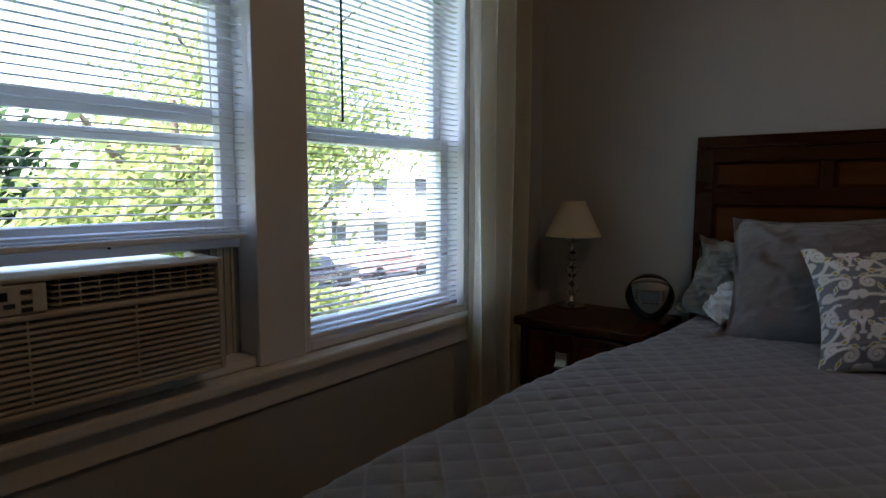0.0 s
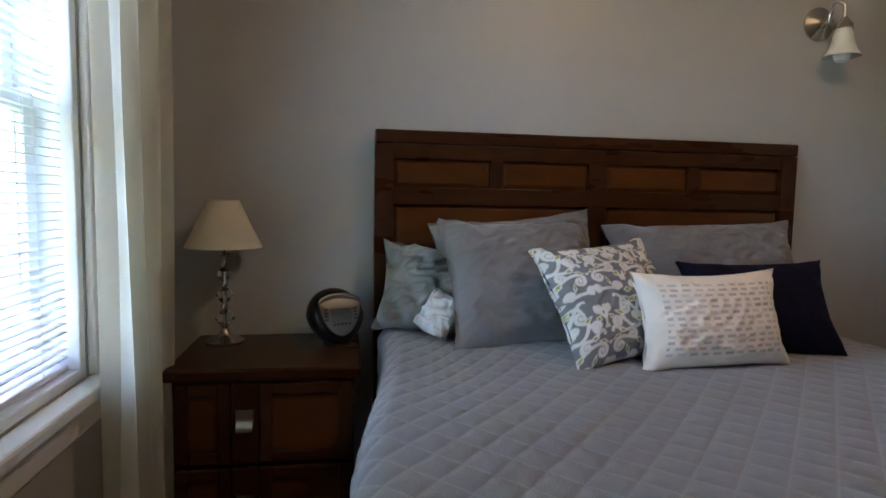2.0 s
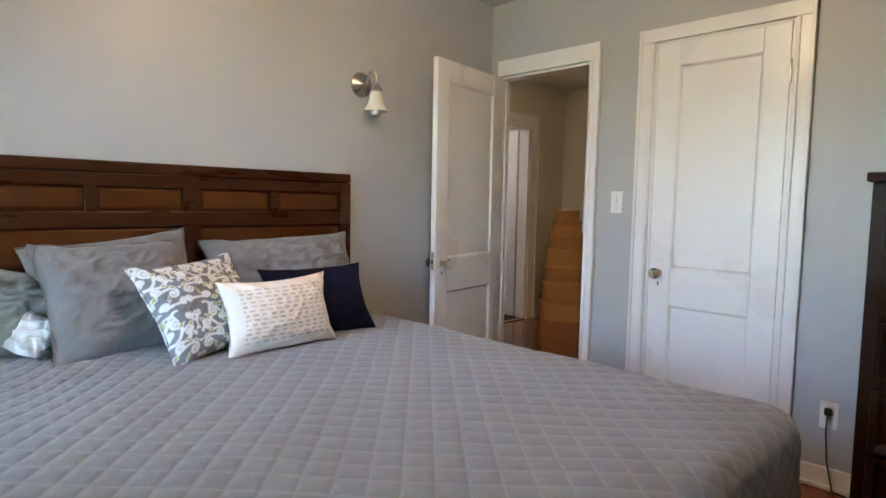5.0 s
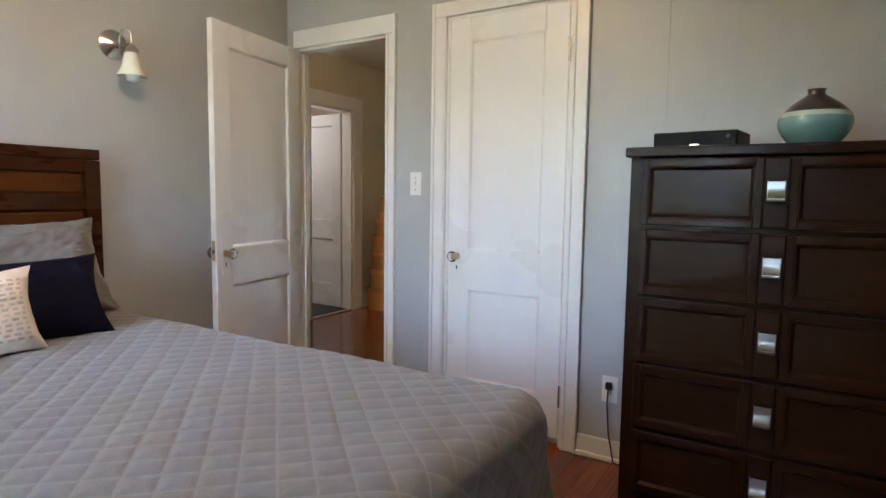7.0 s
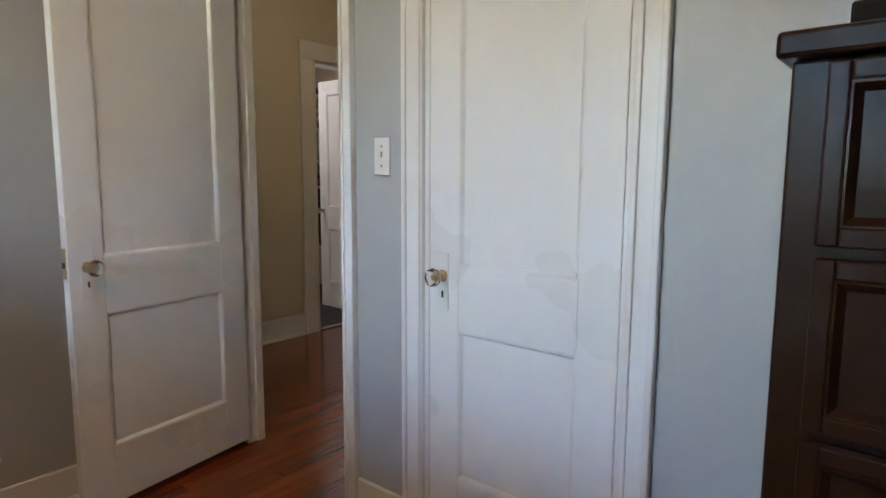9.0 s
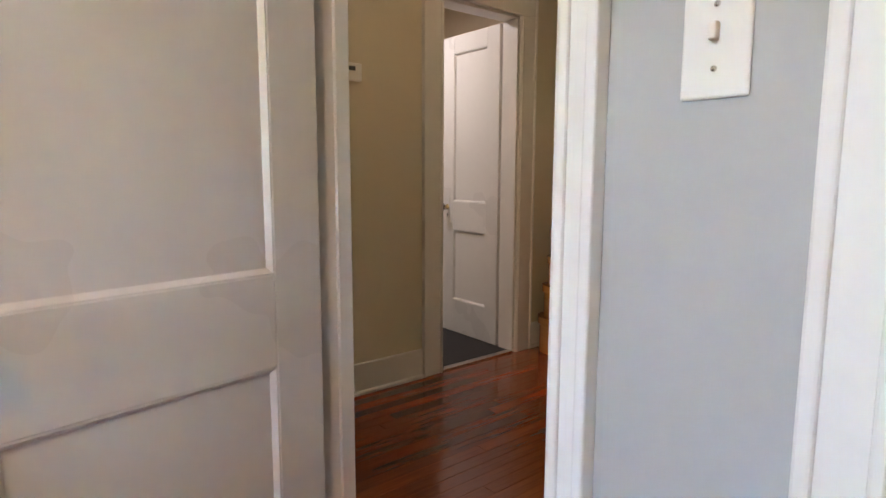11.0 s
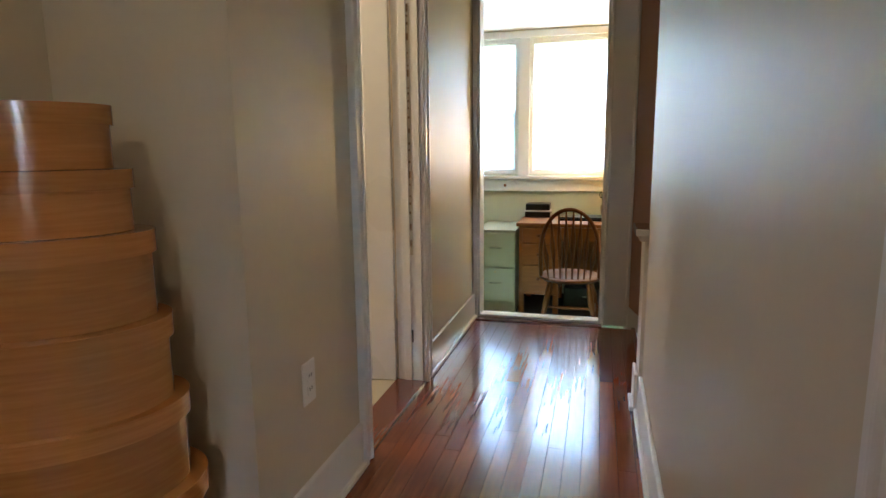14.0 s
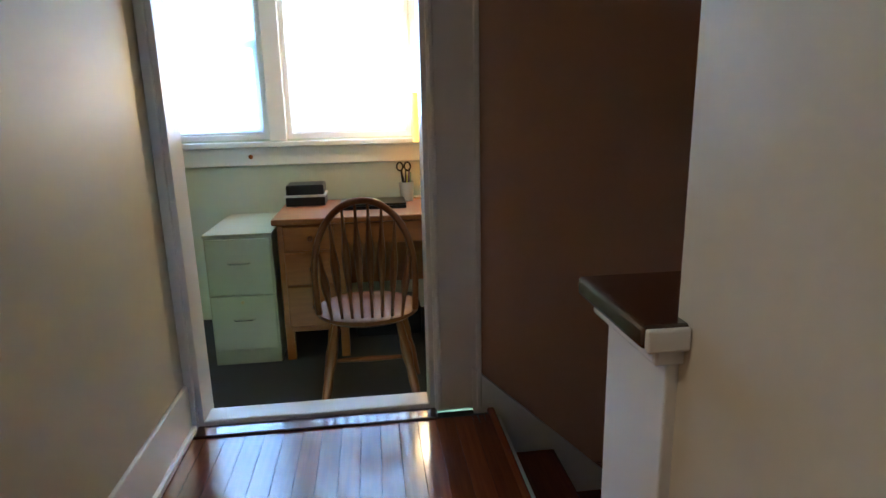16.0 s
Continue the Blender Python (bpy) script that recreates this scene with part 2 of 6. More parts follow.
def wall_with(name, axis, at0, at1, a0, a1, z1, openings, material, label, z0=0.0):
    """A wall from a0 to a1 along an axis, between at0 and at1 across, with openings (start, end, bottom, top)."""
    bm = bmesh.new()

    def piece(s, e, b, t):
        if e - s > 1e-4 and t - b > 1e-4:
            if axis == "x":
                box(bm, s, at0, b, e, at1, t)
            else:
                box(bm, at0, s, b, at1, e, t)
    pos = a0
    for s, e, b, t in sorted(openings):
        piece(pos, s, z0, z1)
        piece(s, e, z0, b)
        piece(s, e, t, z1)
        pos = e
    piece(pos, a1, z0, z1)
    return structure(name, bm, material, label)


# bedroom walls
wall_with("wall_north", "x", NY, NY + 0.15, WX - 0.2, HB, CEIL, [], "wall_grey", "smooth grey painted bedroom wall behind the bed")
wall_with("wall_west", "y", WX - 0.2, WX, SY, NY, CEIL, [(0.12, 0.965, WIN_B, WIN_T), (1.09, 1.93, WIN_B, WIN_T)], "wall_grey", "grey painted bedroom wall with two windows")
wall_with("wall_south", "x", SY - 0.15, SY, WX - 0.2, HB, CEIL, [], "wall_grey", "plain grey painted bedroom wall")
# the east wall: bedroom face and hall face differ in colour
wall_with("wall_east", "y", EX, EX + ET - 0.02, SY, NY, CEIL, [(0.722, 1.385, 0, 2.105), (1.77, 2.46, 0, 2.07)], "wall_grey", "grey painted bedroom wall with two doorways")
edges = [-1.30, -1.02, -0.745, -0.43, -0.109, 0.049, 0.304, 0.636]
for e0, e1 in zip(edges, edges[1:]):
    part("wall_board", boxes((EX - 0.0035, e0 + 0.0015, 0.02, EX, e1 - 0.0015, CEIL)), "wall_grey", bpy.data.objects["wall_east"])
wall_with("wall_hall_west", "y", HB - 0.02, HB, 1.62, HN1, CEIL, [(1.77, 2.46, 0, 2.07)], "wall_beige", "beige painted hall wall round the bedroom doorway")
structure("wall_closet_back", boxes((2.0 + ET, 0.5, 0, 2.0 + ET + 0.5, 0.56, CEIL), (2.0 + ET, 1.60, 0, PX - 0.14, 1.64, CEIL)), "wall_grey", "plain closet partition wall")
# hall walls
wall_with("wall_hall_north", "x", HN1, HN1 + 0.12, HB, JOG, CEIL, [(3.46, 4.06, 0, 2.05)], "wall_beige", "beige painted hall wall with the closet doorway")
structure("wall_hall_jog", boxes((JOG, HN2 + 0.12, 0, JOG + 0.12, HN1 + 0.12, CEIL)), "wall_beige", "short beige wall return beside the boxes")
wall_with("wall_hall_bath", "x", HN2, HN2 + 0.12, JOG, END, CEIL, [(5.39, 6.10, 0, 2.03)], "wall_beige", "beige painted hall wall with a lit doorway")
wall_with("wall_hall_south", "x", HS - 0.11, HS, PX + 0.1, 5.983, CEIL, [(PX + 0.1, 3.85, 0, 2.05)], "wall_beige", "off-white glossy painted hall wall")
structure("wall_side_closet", boxes((PX - 0.14, 1.3, 0, PX + 0.1, 2.210, CEIL)), "wall_grey", "pale painted wall end beside the bedroom doorway")
structure("wall_stair_west", boxes((5.86, -0.6, -2.6, 5.983, HS - 0.11, CEIL)), "wall_beige", "plain wall beside the stairwell")
structure("wall_closet_far", boxes((PX + 0.1, 1.2, 0, 5.86, 1.3, CEIL)), "wall_brown", "dim back wall of the side closet")
wall_with("wall_end", "y", END, END + 0.12, 2.20, HN2 + 0.12, CEIL, [(2.46, 3.25, 0, 2.025)], "wall_beige", "beige painted end wall with the office doorway")
structure("wall_stair_east", boxes((END, -0.6, -2.6, END + 0.12, 2.20, CEIL)), "wall_brown", "dark brown painted stairwell wall")
structure("wall_stair_return", boxes((END - 0.004, HS - 0.12, 0, END, 2.375, CEIL)), "wall_brown", "brown painted strip beside the office door casing")
structure("wall_linen_end", boxes((4.5, 1.3, 0, 4.6, HS - 0.11, CEIL)), "wall_beige", "plain end wall of the linen closet")
# Unseen dark slab, added to stop light leaking up the stairwell.
structure("floor_stair", boxes((5.7, -0.8, -2.7, END + 0.2, 2.3, -2.6)), "subfloor", "unseen dark slab closing the stairwell against stray light", "floor")
structure("wall_stair_south", boxes((5.75, -0.7, -2.6, END + 0.12, -0.6, CEIL)), "wall_brown", "dark brown painted stairwell end wall")
# ceilings
structure("ceiling_bedroom", boxes((WX - 0.2, SY - 0.15, CEIL, HB, NY + 0.15, CEIL + 0.1)), "ceiling", "white plaster bedroom ceiling", "ceiling")
structure("ceiling_hall", boxes((HB, -0.7, CEIL, END + 0.12, 5.6, CEIL + 0.1)), "ceiling", "white plaster hall ceiling", "ceiling")
# closet beyond the hall, with shelves
structure("wall_store_west", boxes((2.6, HN1 + 0.12, 0, 2.7, 5.6, CEIL)), "wall_cream", "pale painted closet side wall")
structure("wall_store_north", boxes((2.7, 5.5, 0, 4.82, 5.6, CEIL)), "wall_cream", "pale painted closet back wall")
structure("wall_store_east", boxes((4.75, HN1 + 0.12, 0, 4.82, 5.5, CEIL)), "wall_cream", "pale painted closet side wall")
structure("floor_store", boxes((2.6, HN1, -0.02, 4.8, 5.6, 0.008)), "carpet_grey", "dark grey carpet in the closet", "carpet")
# lit room beyond the hall
structure("wall_bath", boxes((4.82, HN2 + 0.12, 0, 4.9, 5.2, CEIL), (4.9, 5.1, 0, 7.1, 5.2, CEIL), (7.05, HN2 + 0.12, 0, 7.13, 5.1, CEIL)), "wall_cream", "warm cream painted room walls")
structure("floor_bath", boxes((4.82, HN2 + 0.03, -0.02, 7.13, 5.2, 0.008)), "tile", "pale cream floor of the lit room", "floor")
# office
wall_with("wall_office_east", "y", OX, OX + 0.15, 0.9, 4.9, 2.35, [(3.247, 3.85, 0.86, 2.087), (2.38, 3.137, 0.86, 2.087)], "wall_green", "pale green painted office wall with a row of windows", z0=OF)
structure("wall_office", boxes((END + 0.12, 4.8, OF, OX, 4.9, 2.62), (END + 0.12, 0.9, OF, OX, 1.0, 2.62), (END + 0.115, 1.0, OF, END + 0.125, 2.46, 2.62), (END + 0.115, 3.25, OF, END + 0.125, 4.8, 2.62)), "wall_green", "pale green painted office walls")
bm = bmesh.new()
slab = box(bm, END + 0.12, 0.9, 2.52, OX + 0.15, 4.9, 2.62)
for v in slab:
    v.co.z -= 0.36 * (v.co.x - END - 0.12) / (OX - END - 0.12)
structure("ceiling_office", bm, "ceiling", "white sloping office ceiling", "ceiling")
structure("floor_office", boxes((END, 0.9, OF - 0.05, OX, 4.9, OF)), "carpet_dark", "charcoal carpet on the office floor", "carpet")
# sub floor under the boards
structure("floor", boxes((WX, SY, -0.10, HB, NY, -0.018), (HB, 1.3, -0.10, JOG, HN1, -0.018), (JOG, HS - 0.02, -0.10, END, HN2, -0.018)), "subfloor", "red-brown varnished strip wood floor", "floor")

structure("floor_linen", boxes((4.705, 1.3, -0.10, 5.86, HS - 0.11, -0.018)), "subfloor", "dark wood floor of the linen closet", "floor")

# ---- lamps of the closet and the lit room ----
for nm, at, watts, tint in (("closet_lamp_light", (3.35, 4.75, 2.46), 0.3, (1.0, 0.87, 0.80)), ("bath_lamp_light", (5.55, 4.2, 2.46), 0.38, (1.0, 0.74, 0.42))):
    lp = new(nm, bpy.data.lights.new(nm, "AREA"))
    lp.data.energy, lp.data.color, lp.data.size = watts, tint, 0.35
    lp.location = at

# Unseen light, added to lift the dim west end of the hall.
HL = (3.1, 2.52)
hall_fill = new("hall_fill_light", bpy.data.lights.new("hall_fill_light", "POINT"))
hall_fill.data.energy, hall_fill.data.color, hall_fill.data.shadow_soft_size = 0.07, (1.0, 0.74, 0.47), 0.08
hall_fill.location = (*HL, CEIL - 0.08)
ceil_lamp = new("ceiling_light_bulb", bpy.data.lights.new("ceiling_light_bulb", "POINT"))
ceil_lamp.data.energy, ceil_lamp.data.color, ceil_lamp.data.shadow_soft_size = 0.95, (1.0, 0.64, 0.34), 0.07
ceil_lamp.location = (0.2, 1.05, CEIL - 0.08)

# ---- outside ----
structure("ground", boxes((-400, -400, -3.3, 400, 400, -3.2)), "grass", "green lawn under the trees", "ground")
tree_seed = random.Random(7)
M["leaf"] = vary(mat("sunlit leaves", (0.13, 0.18, 0.07), 0.5, color2=(0.28, 0.32, 0.12), scale=3, big=0.2), 0.2)
M["leaf_dark"] = mat("dark conifer needles", (0.018, 0.045, 0.018), 0.7, grain=0.4, scale=5, big=0.2)
for nm, tint in (("leaf", (0.27, 0.33, 0.11, 1)), ("leaf_dark", (0.05, 0.10, 0.03, 1))):
    nt = M[nm].node_tree
    tl = nt.nodes.new("ShaderNodeBsdfTranslucent")
    tl.inputs[0].default_value = tint
    ms = nt.nodes.new("ShaderNodeMixShader")
    ms.inputs[0].default_value = 0.5
    nt.links.new(nt.nodes["Principled BSDF"].outputs[0], ms.inputs[1])
    nt.links.new(tl.outputs[0], ms.inputs[2])
    nt.links.new(ms.outputs[0], nt.nodes["Material Output"].inputs[0])
M["bark"] = mat("bark", (0.10, 0.075, 0.055), 0.9, grain=0.4, scale=12, bump=0.6)
M["siding"] = mat("pale house siding", (0.72, 0.72, 0.70), 0.6, grain=0.03, scale=20)
M["roof"] = mat("pale grey shingle roof", (0.34, 0.33, 0.33), 0.9, grain=0.3, scale=15, bump=0.3)
M["brick_red"] = mat("faded red brick", (0.40, 0.22, 0.17), 0.9, grain=0.2, scale=30, bump=0.2)
M["window_dark"] = mat("house window glass", (0.10, 0.11, 0.12), 0.06)
M["car_red"] = mat("faded red car paint", (0.38, 0.20, 0.18), 0.25, coat=0.8)
M["car_dark"] = mat("dark car paint", (0.02, 0.02, 0.025), 0.25, coat=0.8)
G = -3.2


def tree(at, height, spread, leaves, material, label, conifer=False, seed=1):
    rnd = random.Random(seed)
    t = thing("tree", label, "tree", (*at, G))
    bm = bmesh.new()
    trunk = tube([(0, 0, 0), (0.05, 0.03, height * 0.25), (0.0, 0.1, height * 0.5), (0.1, 0.0, height * 0.85)], [0.2, 0.16, 0.11, 0.03], 9)
    part("trunk", trunk, "bark", t, smooth=True)
    limbs = []
    for i in range(0 if conifer else 9):
        a = i * 2.4 + rnd.random()
        z0 = height * (0.3 + 0.05 * i)
        tip = Vector((math.cos(a) * spread * 0.7, math.sin(a) * spread * 0.7, z0 + height * 0.18))
        limbs.append(tip)
        part("limb", tube([(0, 0, z0), tuple(tip * 0.5 + Vector((0, 0, z0 * 0.5))), tuple(tip)], [0.08, 0.05, 0.02], 6), "bark", t, smooth=True)
    vs, fs = [], []
    clumps = []
    for i in range(46):
        if conifer:
            h = rnd.random()
            r = spread * (1 - h) * (0.6 + 0.4 * rnd.random())
            a = rnd.random() * 6.283
            clumps.append((Vector((r * math.cos(a), r * math.sin(a), height * (0.08 + 0.9 * h))), 0.55))
        else:
            d = Vector((rnd.gauss(0, 1), rnd.gauss(0, 1), rnd.gauss(0, 0.8))).normalized() * spread * (0.45 + 0.55 * rnd.random())
            clumps.append((Vector((d.x, d.y, height * 0.62 + d.z * 0.75)), 0.75))
    for k in range(leaves):
        c, s = clumps[rnd.randrange(len(clumps))]
        p = c + Vector((rnd.gauss(0, s), rnd.gauss(0, s), rnd.gauss(0, s * 0.6))) * (spread / 3.2)
        n = Vector((rnd.gauss(0, 1), rnd.gauss(0, 1), rnd.gauss(0.6, 1))).normalized()
        u = n.orthogonal().normalized()
        v = n.cross(u)
        sz = 0.05 + 0.06 * rnd.random()
        b = len(vs)
        vs += [p - u * sz, p + v * sz * 0.45 - u * sz * 0.1, p + u * sz, p - v * sz * 0.45 - u * sz * 0.1]
        fs.append((b, b + 1, b + 2, b + 3))
    me = bpy.data.meshes.new("crown")
    me.from_pydata([tuple(v) for v in vs], [], fs)
    me.materials.append(M[material])
    crown = new("crown", me)
    crown.parent = t
    return t


def house(at, rz, w, d, h, label, porch=True, wall="siding"):
    t = thing("house", label, "house", (*at, G), rz)
    part("wall", boxes((-w / 2, -d / 2, 0, w / 2, d / 2, h)), wall, t)
    bm = bmesh.new()
    rid = [bm.verts.new(p) for p in ((-w / 2 - .3, -d / 2 - .4, h), (w / 2 + .3, -d / 2 - .4, h), (w / 2 + .3, d / 2 + .4, h), (-w / 2 - .3, d / 2 + .4, h), (-w / 2 - .3, 0, h + d * 0.36), (w / 2 + .3, 0, h + d * 0.36))]
    for q in ((0, 1, 5, 4), (2, 3, 4, 5), (0, 4, 3), (1, 2, 5), (3, 2, 1, 0)):
        bm.faces.new([rid[i] for i in q])
    part("roof", bm, "roof", t)
    for f in range(2):
        for i in range(4):
            x = -w / 2 + w * (i + 0.5) / 4
            z = 1.0 + f * 2.8
            win = part("window", boxes((x - 0.42, -d / 2 - 0.03, z, x + 0.42, -d / 2 + 0.01, z + 1.4)), "window_dark", t)
            part("frame", boxes((x - 0.52, -d / 2 - 0.06, z - 0.1, x - 0.42, -d / 2, z + 1.5), (x + 0.42, -d / 2 - 0.06, z - 0.1, x + 0.52, -d / 2, z + 1.5), (x - 0.52, -d / 2 - 0.06, z + 1.4, x + 0.52, -d / 2, z + 1.52), (x - 0.52, -d / 2 - 0.08, z - 0.12, x + 0.52, -d / 2, z)), "trim", win)
    if porch:
        y0 = -d / 2 - 2.2
        part("porch_floor", boxes((-w / 2, y0, 0, w / 2, -d / 2, 0.5)), "siding", t)
        part("porch_roof", boxes((-w / 2 - .2, y0 - .3, 2.7, w / 2 + .2, -d / 2, 2.95)), "roof", t)
        for i in range(5):
            x = -w / 2 + 0.1 + (w - 0.2) * i / 4
            part("post", boxes((x - 0.09, y0 + 0.02, 0.5, x + 0.09, y0 + 0.2, 2.7)), "trim", t)
        part("rail", boxes((-w / 2, y0 + 0.05, 1.3, w / 2, y0 + 0.15, 1.4), (-w / 2, y0 + 0.05, 0.62, w / 2, y0 + 0.15, 0.7)), "trim", t)
        n = int(w / 0.28)
        bal = boxes(*[(-w / 2 + w * (i + 0.5) / n - 0.03, y0 + 0.07, 0.7, -w / 2 + w * (i + 0.5) / n + 0.03, y0 + 0.13, 1.3) for i in range(n)])
        tagged(part("balusters", bal, "trim", t), kind="stuff")
    return t


house((-27, 29.5), 44, 10, 8, 5.0, "pale two-storey house with a railed porch across the street")
house((-33, 25.5), 50, 5, 6, 4.2, "low faded red brick house across the street", porch=False, wall="brick_red")
tree((-11.5, 8.2), 9.6, 3.1, 13000, "leaf", "sunlit green maple in the side garden", seed=3)
tree((-15.5, 9.5), 10.5, 3.2, 13000, "leaf", "tall leafy street tree with pale green crown", seed=4)
tree((-6.2, 3.1), 6.2, 1.3, 6500, "leaf", "bright yellow-green young tree beside the window", seed=5)
tree((-7.6, 6.4), 3.0, 1.0, 8000, "leaf", "low bright green shrub in the front garden", seed=12)
tree((-8.2, 2.0), 5.2, 1.7, 16000, "leaf_dark", "dark green conifer shrub in the garden", conifer=True, seed=6)
tree((-34, 37), 9.5, 5.0, 18000, "leaf", "broad green tree behind the pale house", seed=9)
tree((-38, 31), 8.5, 4.5, 18000, "leaf", "broad green tree behind the pale house", seed=10)
tree((44, 16), 8.0, 3.6, 14000, "leaf", "leafy tree outside the office windows", seed=8)
structure("road", boxes((-22, -60, G, -14.6, 60, G + 0.02)), "pale_road", "street between lawns, coloured pale for its overexposed look", "road")


def car(at, rz, material, label):
    t = thing("car", label, "car", (*at, G + 0.02), rz)
    bm = boxes((-2.1, -0.85, 0.3, 2.1, 0.85, 0.85))
    cabin = bm.verts[:] and box(bm, -1.2, -0.78, 0.85, 1.0, 0.78, 1.42)
    for v in cabin[4:]:
        v.co.x *= 0.72
        v.co.y *= 0.85
    part("body", bm, material, t, bevel=0.12)
    for x in (-1.3, 1.3):
        for y in (-0.8, 0.8):
            part("wheel", lathe([(0, -0.1), (0.3, -0.1), (0.32, 0), (0.3, 0.1), (0, 0.1)], 20, "y"), "plastic_black", t, at=pose(x, y, 0.32))


car((-20.6, 16.6), 80, "car_dark", "dark parked car on the street")
car((-20.4, 21.6), 80, "car_red", "faded red parked car on the street")


# ---- casings, jambs, skirting ----
def casing(name, axis, face, side, a0, a1, top, w, label, head=0.1, depth=0.02, left=True, right=True):
    """Door casing on a wall face: side is +1 or -1, the way that the face looks. Left and right boards and a head."""
    t = tagged(new(name), label, "door casing", kind="structure")

    def board(nm, s, e, b, tp, extra=0.0):
        f0, f1 = sorted((face, face + side * (depth + extra)))
        d = (s, f0, b, e, f1, tp) if axis == "x" else (f0, s, b, f1, e, tp)
        part(nm, boxes(d), "trim", t, bevel=0.004)
    if left:
        board("side_board", a0 - w, a0, 0, top)
        board("back_band", a0 - w - 0.012, a0 - w + 0.006, 0, top + head, 0.008)
        board("bead", a0 - 0.022, a0 - 0.006, 0, top, 0.006)
    if right:
        board("side_board", a1, a1 + w, 0, top)
        board("back_band", a1 + w - 0.006, a1 + w + 0.012, 0, top + head, 0.008)
        board("bead", a1 + 0.006, a1 + 0.022, 0, top, 0.006)
    board("head_board", a0 - (w if left else 0), a1 + (w if right else 0), top, top + head, 0.002)
    return t


def jamb(name, axis, c0, c1, a0, a1, top, label, stop=None):
    """The lining boards of an opening, with a door stop where one is given (its place across the wall)."""
    t = tagged(new(name), label, "door frame", kind="structure")

    def bx(nm, s, e, b, tp, k0=c0, k1=c1):
        part(nm, boxes((s, k0, b, e, k1, tp) if axis == "x" else (k0, s, b, k1, e, tp)), "trim", t, bevel=0.002)
    bx("jamb_board", a0 - 0.003, a0 + 0.016, 0, top)
    bx("jamb_board", a1 - 0.016, a1 + 0.003, 0, top)
    bx("head_board", a0 + 0.016, a1 - 0.016, top - 0.016, top + 0.003)
    if stop is not None:
        bx("stop", a0 + 0.016, a0 + 0.028, 0, top - 0.016, stop, stop + 0.035)
        bx("stop", a1 - 0.028, a1 - 0.016, 0, top - 0.016, stop, stop + 0.035)
    return t


casing("trim_bedroom_door", "y", EX, -1, 1.77, 2.46, 2.07, 0.055, "white painted casing round the bedroom doorway", right=False)
casing("trim_closet_door", "y", EX, -1, 0.722, 1.385, 2.105, 0.07, "white painted casing round the bedroom closet door", head=0.07)
casing("trim_bedroom_door_hall", "y", HB, 1, 1.77, 2.46, 2.07, 0.1, "white painted hall casing of the bedroom doorway", depth=0.006)
jamb("door_frame_bedroom", "y", EX - 0.001, HB + 0.001, 1.77, 2.46, 2.07, "white painted bedroom door frame", stop=EX + 0.045)
jamb("door_frame_closet", "y", EX - 0.001, HB + 0.001, 0.722, 1.385, 2.105, "white painted closet door frame")
casing("trim_store_door", "x", HN1, -1, 3.46, 4.06, 2.05, 0.125, "wide cream white casing round the hall closet doorway", head=0.13)
jamb("door_frame_store", "x", HN1 - 0.001, HN1 + 0.121, 3.46, 4.06, 2.05, "cream white hall closet door frame")
casing("trim_bath_door", "x", HN2, -1, 5.39, 6.10, 2.03, 0.06, "fluted cream white casing round the lit doorway", head=0.12)
jamb("door_frame_bath", "x", HN2 - 0.001, HN2 + 0.121, 5.39, 6.10, 2.03, "cream white frame of the lit doorway", stop=HN2 + 0.05)
casing("trim_office_door", "y", END, -1, 2.46, 3.25, 2.025, 0.15, "wide white casing round the office doorway", head=0.16, left=True, right=False)
structure("trim_office_side", boxes((END - 0.02, 3.25, 0, END, HN2 - 0.002, 2.185)), "trim", "narrow white casing board in the hall corner", "door casing", bevel=0.004)
jamb("door_frame_office", "y", END - 0.001, END + 0.126, 2.46, 3.25, 2.025, "white painted office door frame")
structure("trim_office_threshold", boxes((END - 0.004, 2.476, -0.02, END + 0.09, 3.234, 0.022)), "trim", "white painted office threshold", "threshold", bevel=0.006)
structure("trim_office_nosing", boxes((END - 0.075, 2.455, -0.018, END - 0.006, 3.255, 0.008)), "rail_wood", "dark wood nosing before the office threshold", "threshold", bevel=0.004)
casing("trim_linen_door", "x", HS, 1, PX + 0.12, 3.85, 2.05, 0.13, "fluted white casing of the linen closet doorway", left=False, head=0.12, depth=0.004)
jamb("door_frame_linen", "x", HS - 0.111, HS - 0.085, PX + 0.102, 3.85, 2.05, "white linen closet frame with a strike plate")
structure("trim_linen_side", boxes((2.99, 2.205, 0, 3.062, 2.262, 2.05)), "trim", "white casing board at the linen closet doorway", "door casing", bevel=0.004)
structure("trim_linen_lining", boxes((3.835, HS - 0.084, 0, 3.851, HS + 0.001, 2.05)), "trim", "white lining board of the linen closet frame", "door frame", bevel=0.002)
structure("trim_store_threshold", boxes((3.476, HN1 - 0.01, -0.01, 4.044, HN1 + 0.03, 0.012)), "chrome", "metal carpet strip in the closet doorway", "threshold", bevel=0.003)
structure("trim_bath_threshold", boxes((5.406, HN2 - 0.012, -0.01, 6.084, HN2 + 0.13, 0.014)), "floor_red", "red-brown wood threshold of the lit doorway", "threshold", bevel=0.004)

strike = thing("strike_plate", "worn steel strike plate on the linen closet frame", "strike plate", (3.834, HS - 0.1, 0.93))
part("plate", boxes((-0.003, -0.016, -0.05, 0.0, 0.016, 0.05)), "trim", strike, bevel=0.001)
part("slot", boxes((-0.0045, -0.008, 0.0, -0.002, 0.008, 0.03)), "chrome", strike)
part("slot", boxes((-0.0045, -0.006, -0.035, -0.002, 0.006, -0.012)), "chrome", strike)
strike2 = thing("strike_plate", "small steel strike plate on the bedroom door frame", "strike plate", (EX + 0.022, 1.785, 0.93))
part("plate", boxes((-0.016, 0.0, -0.03, 0.016, 0.003, 0.03)), "chrome", strike2)


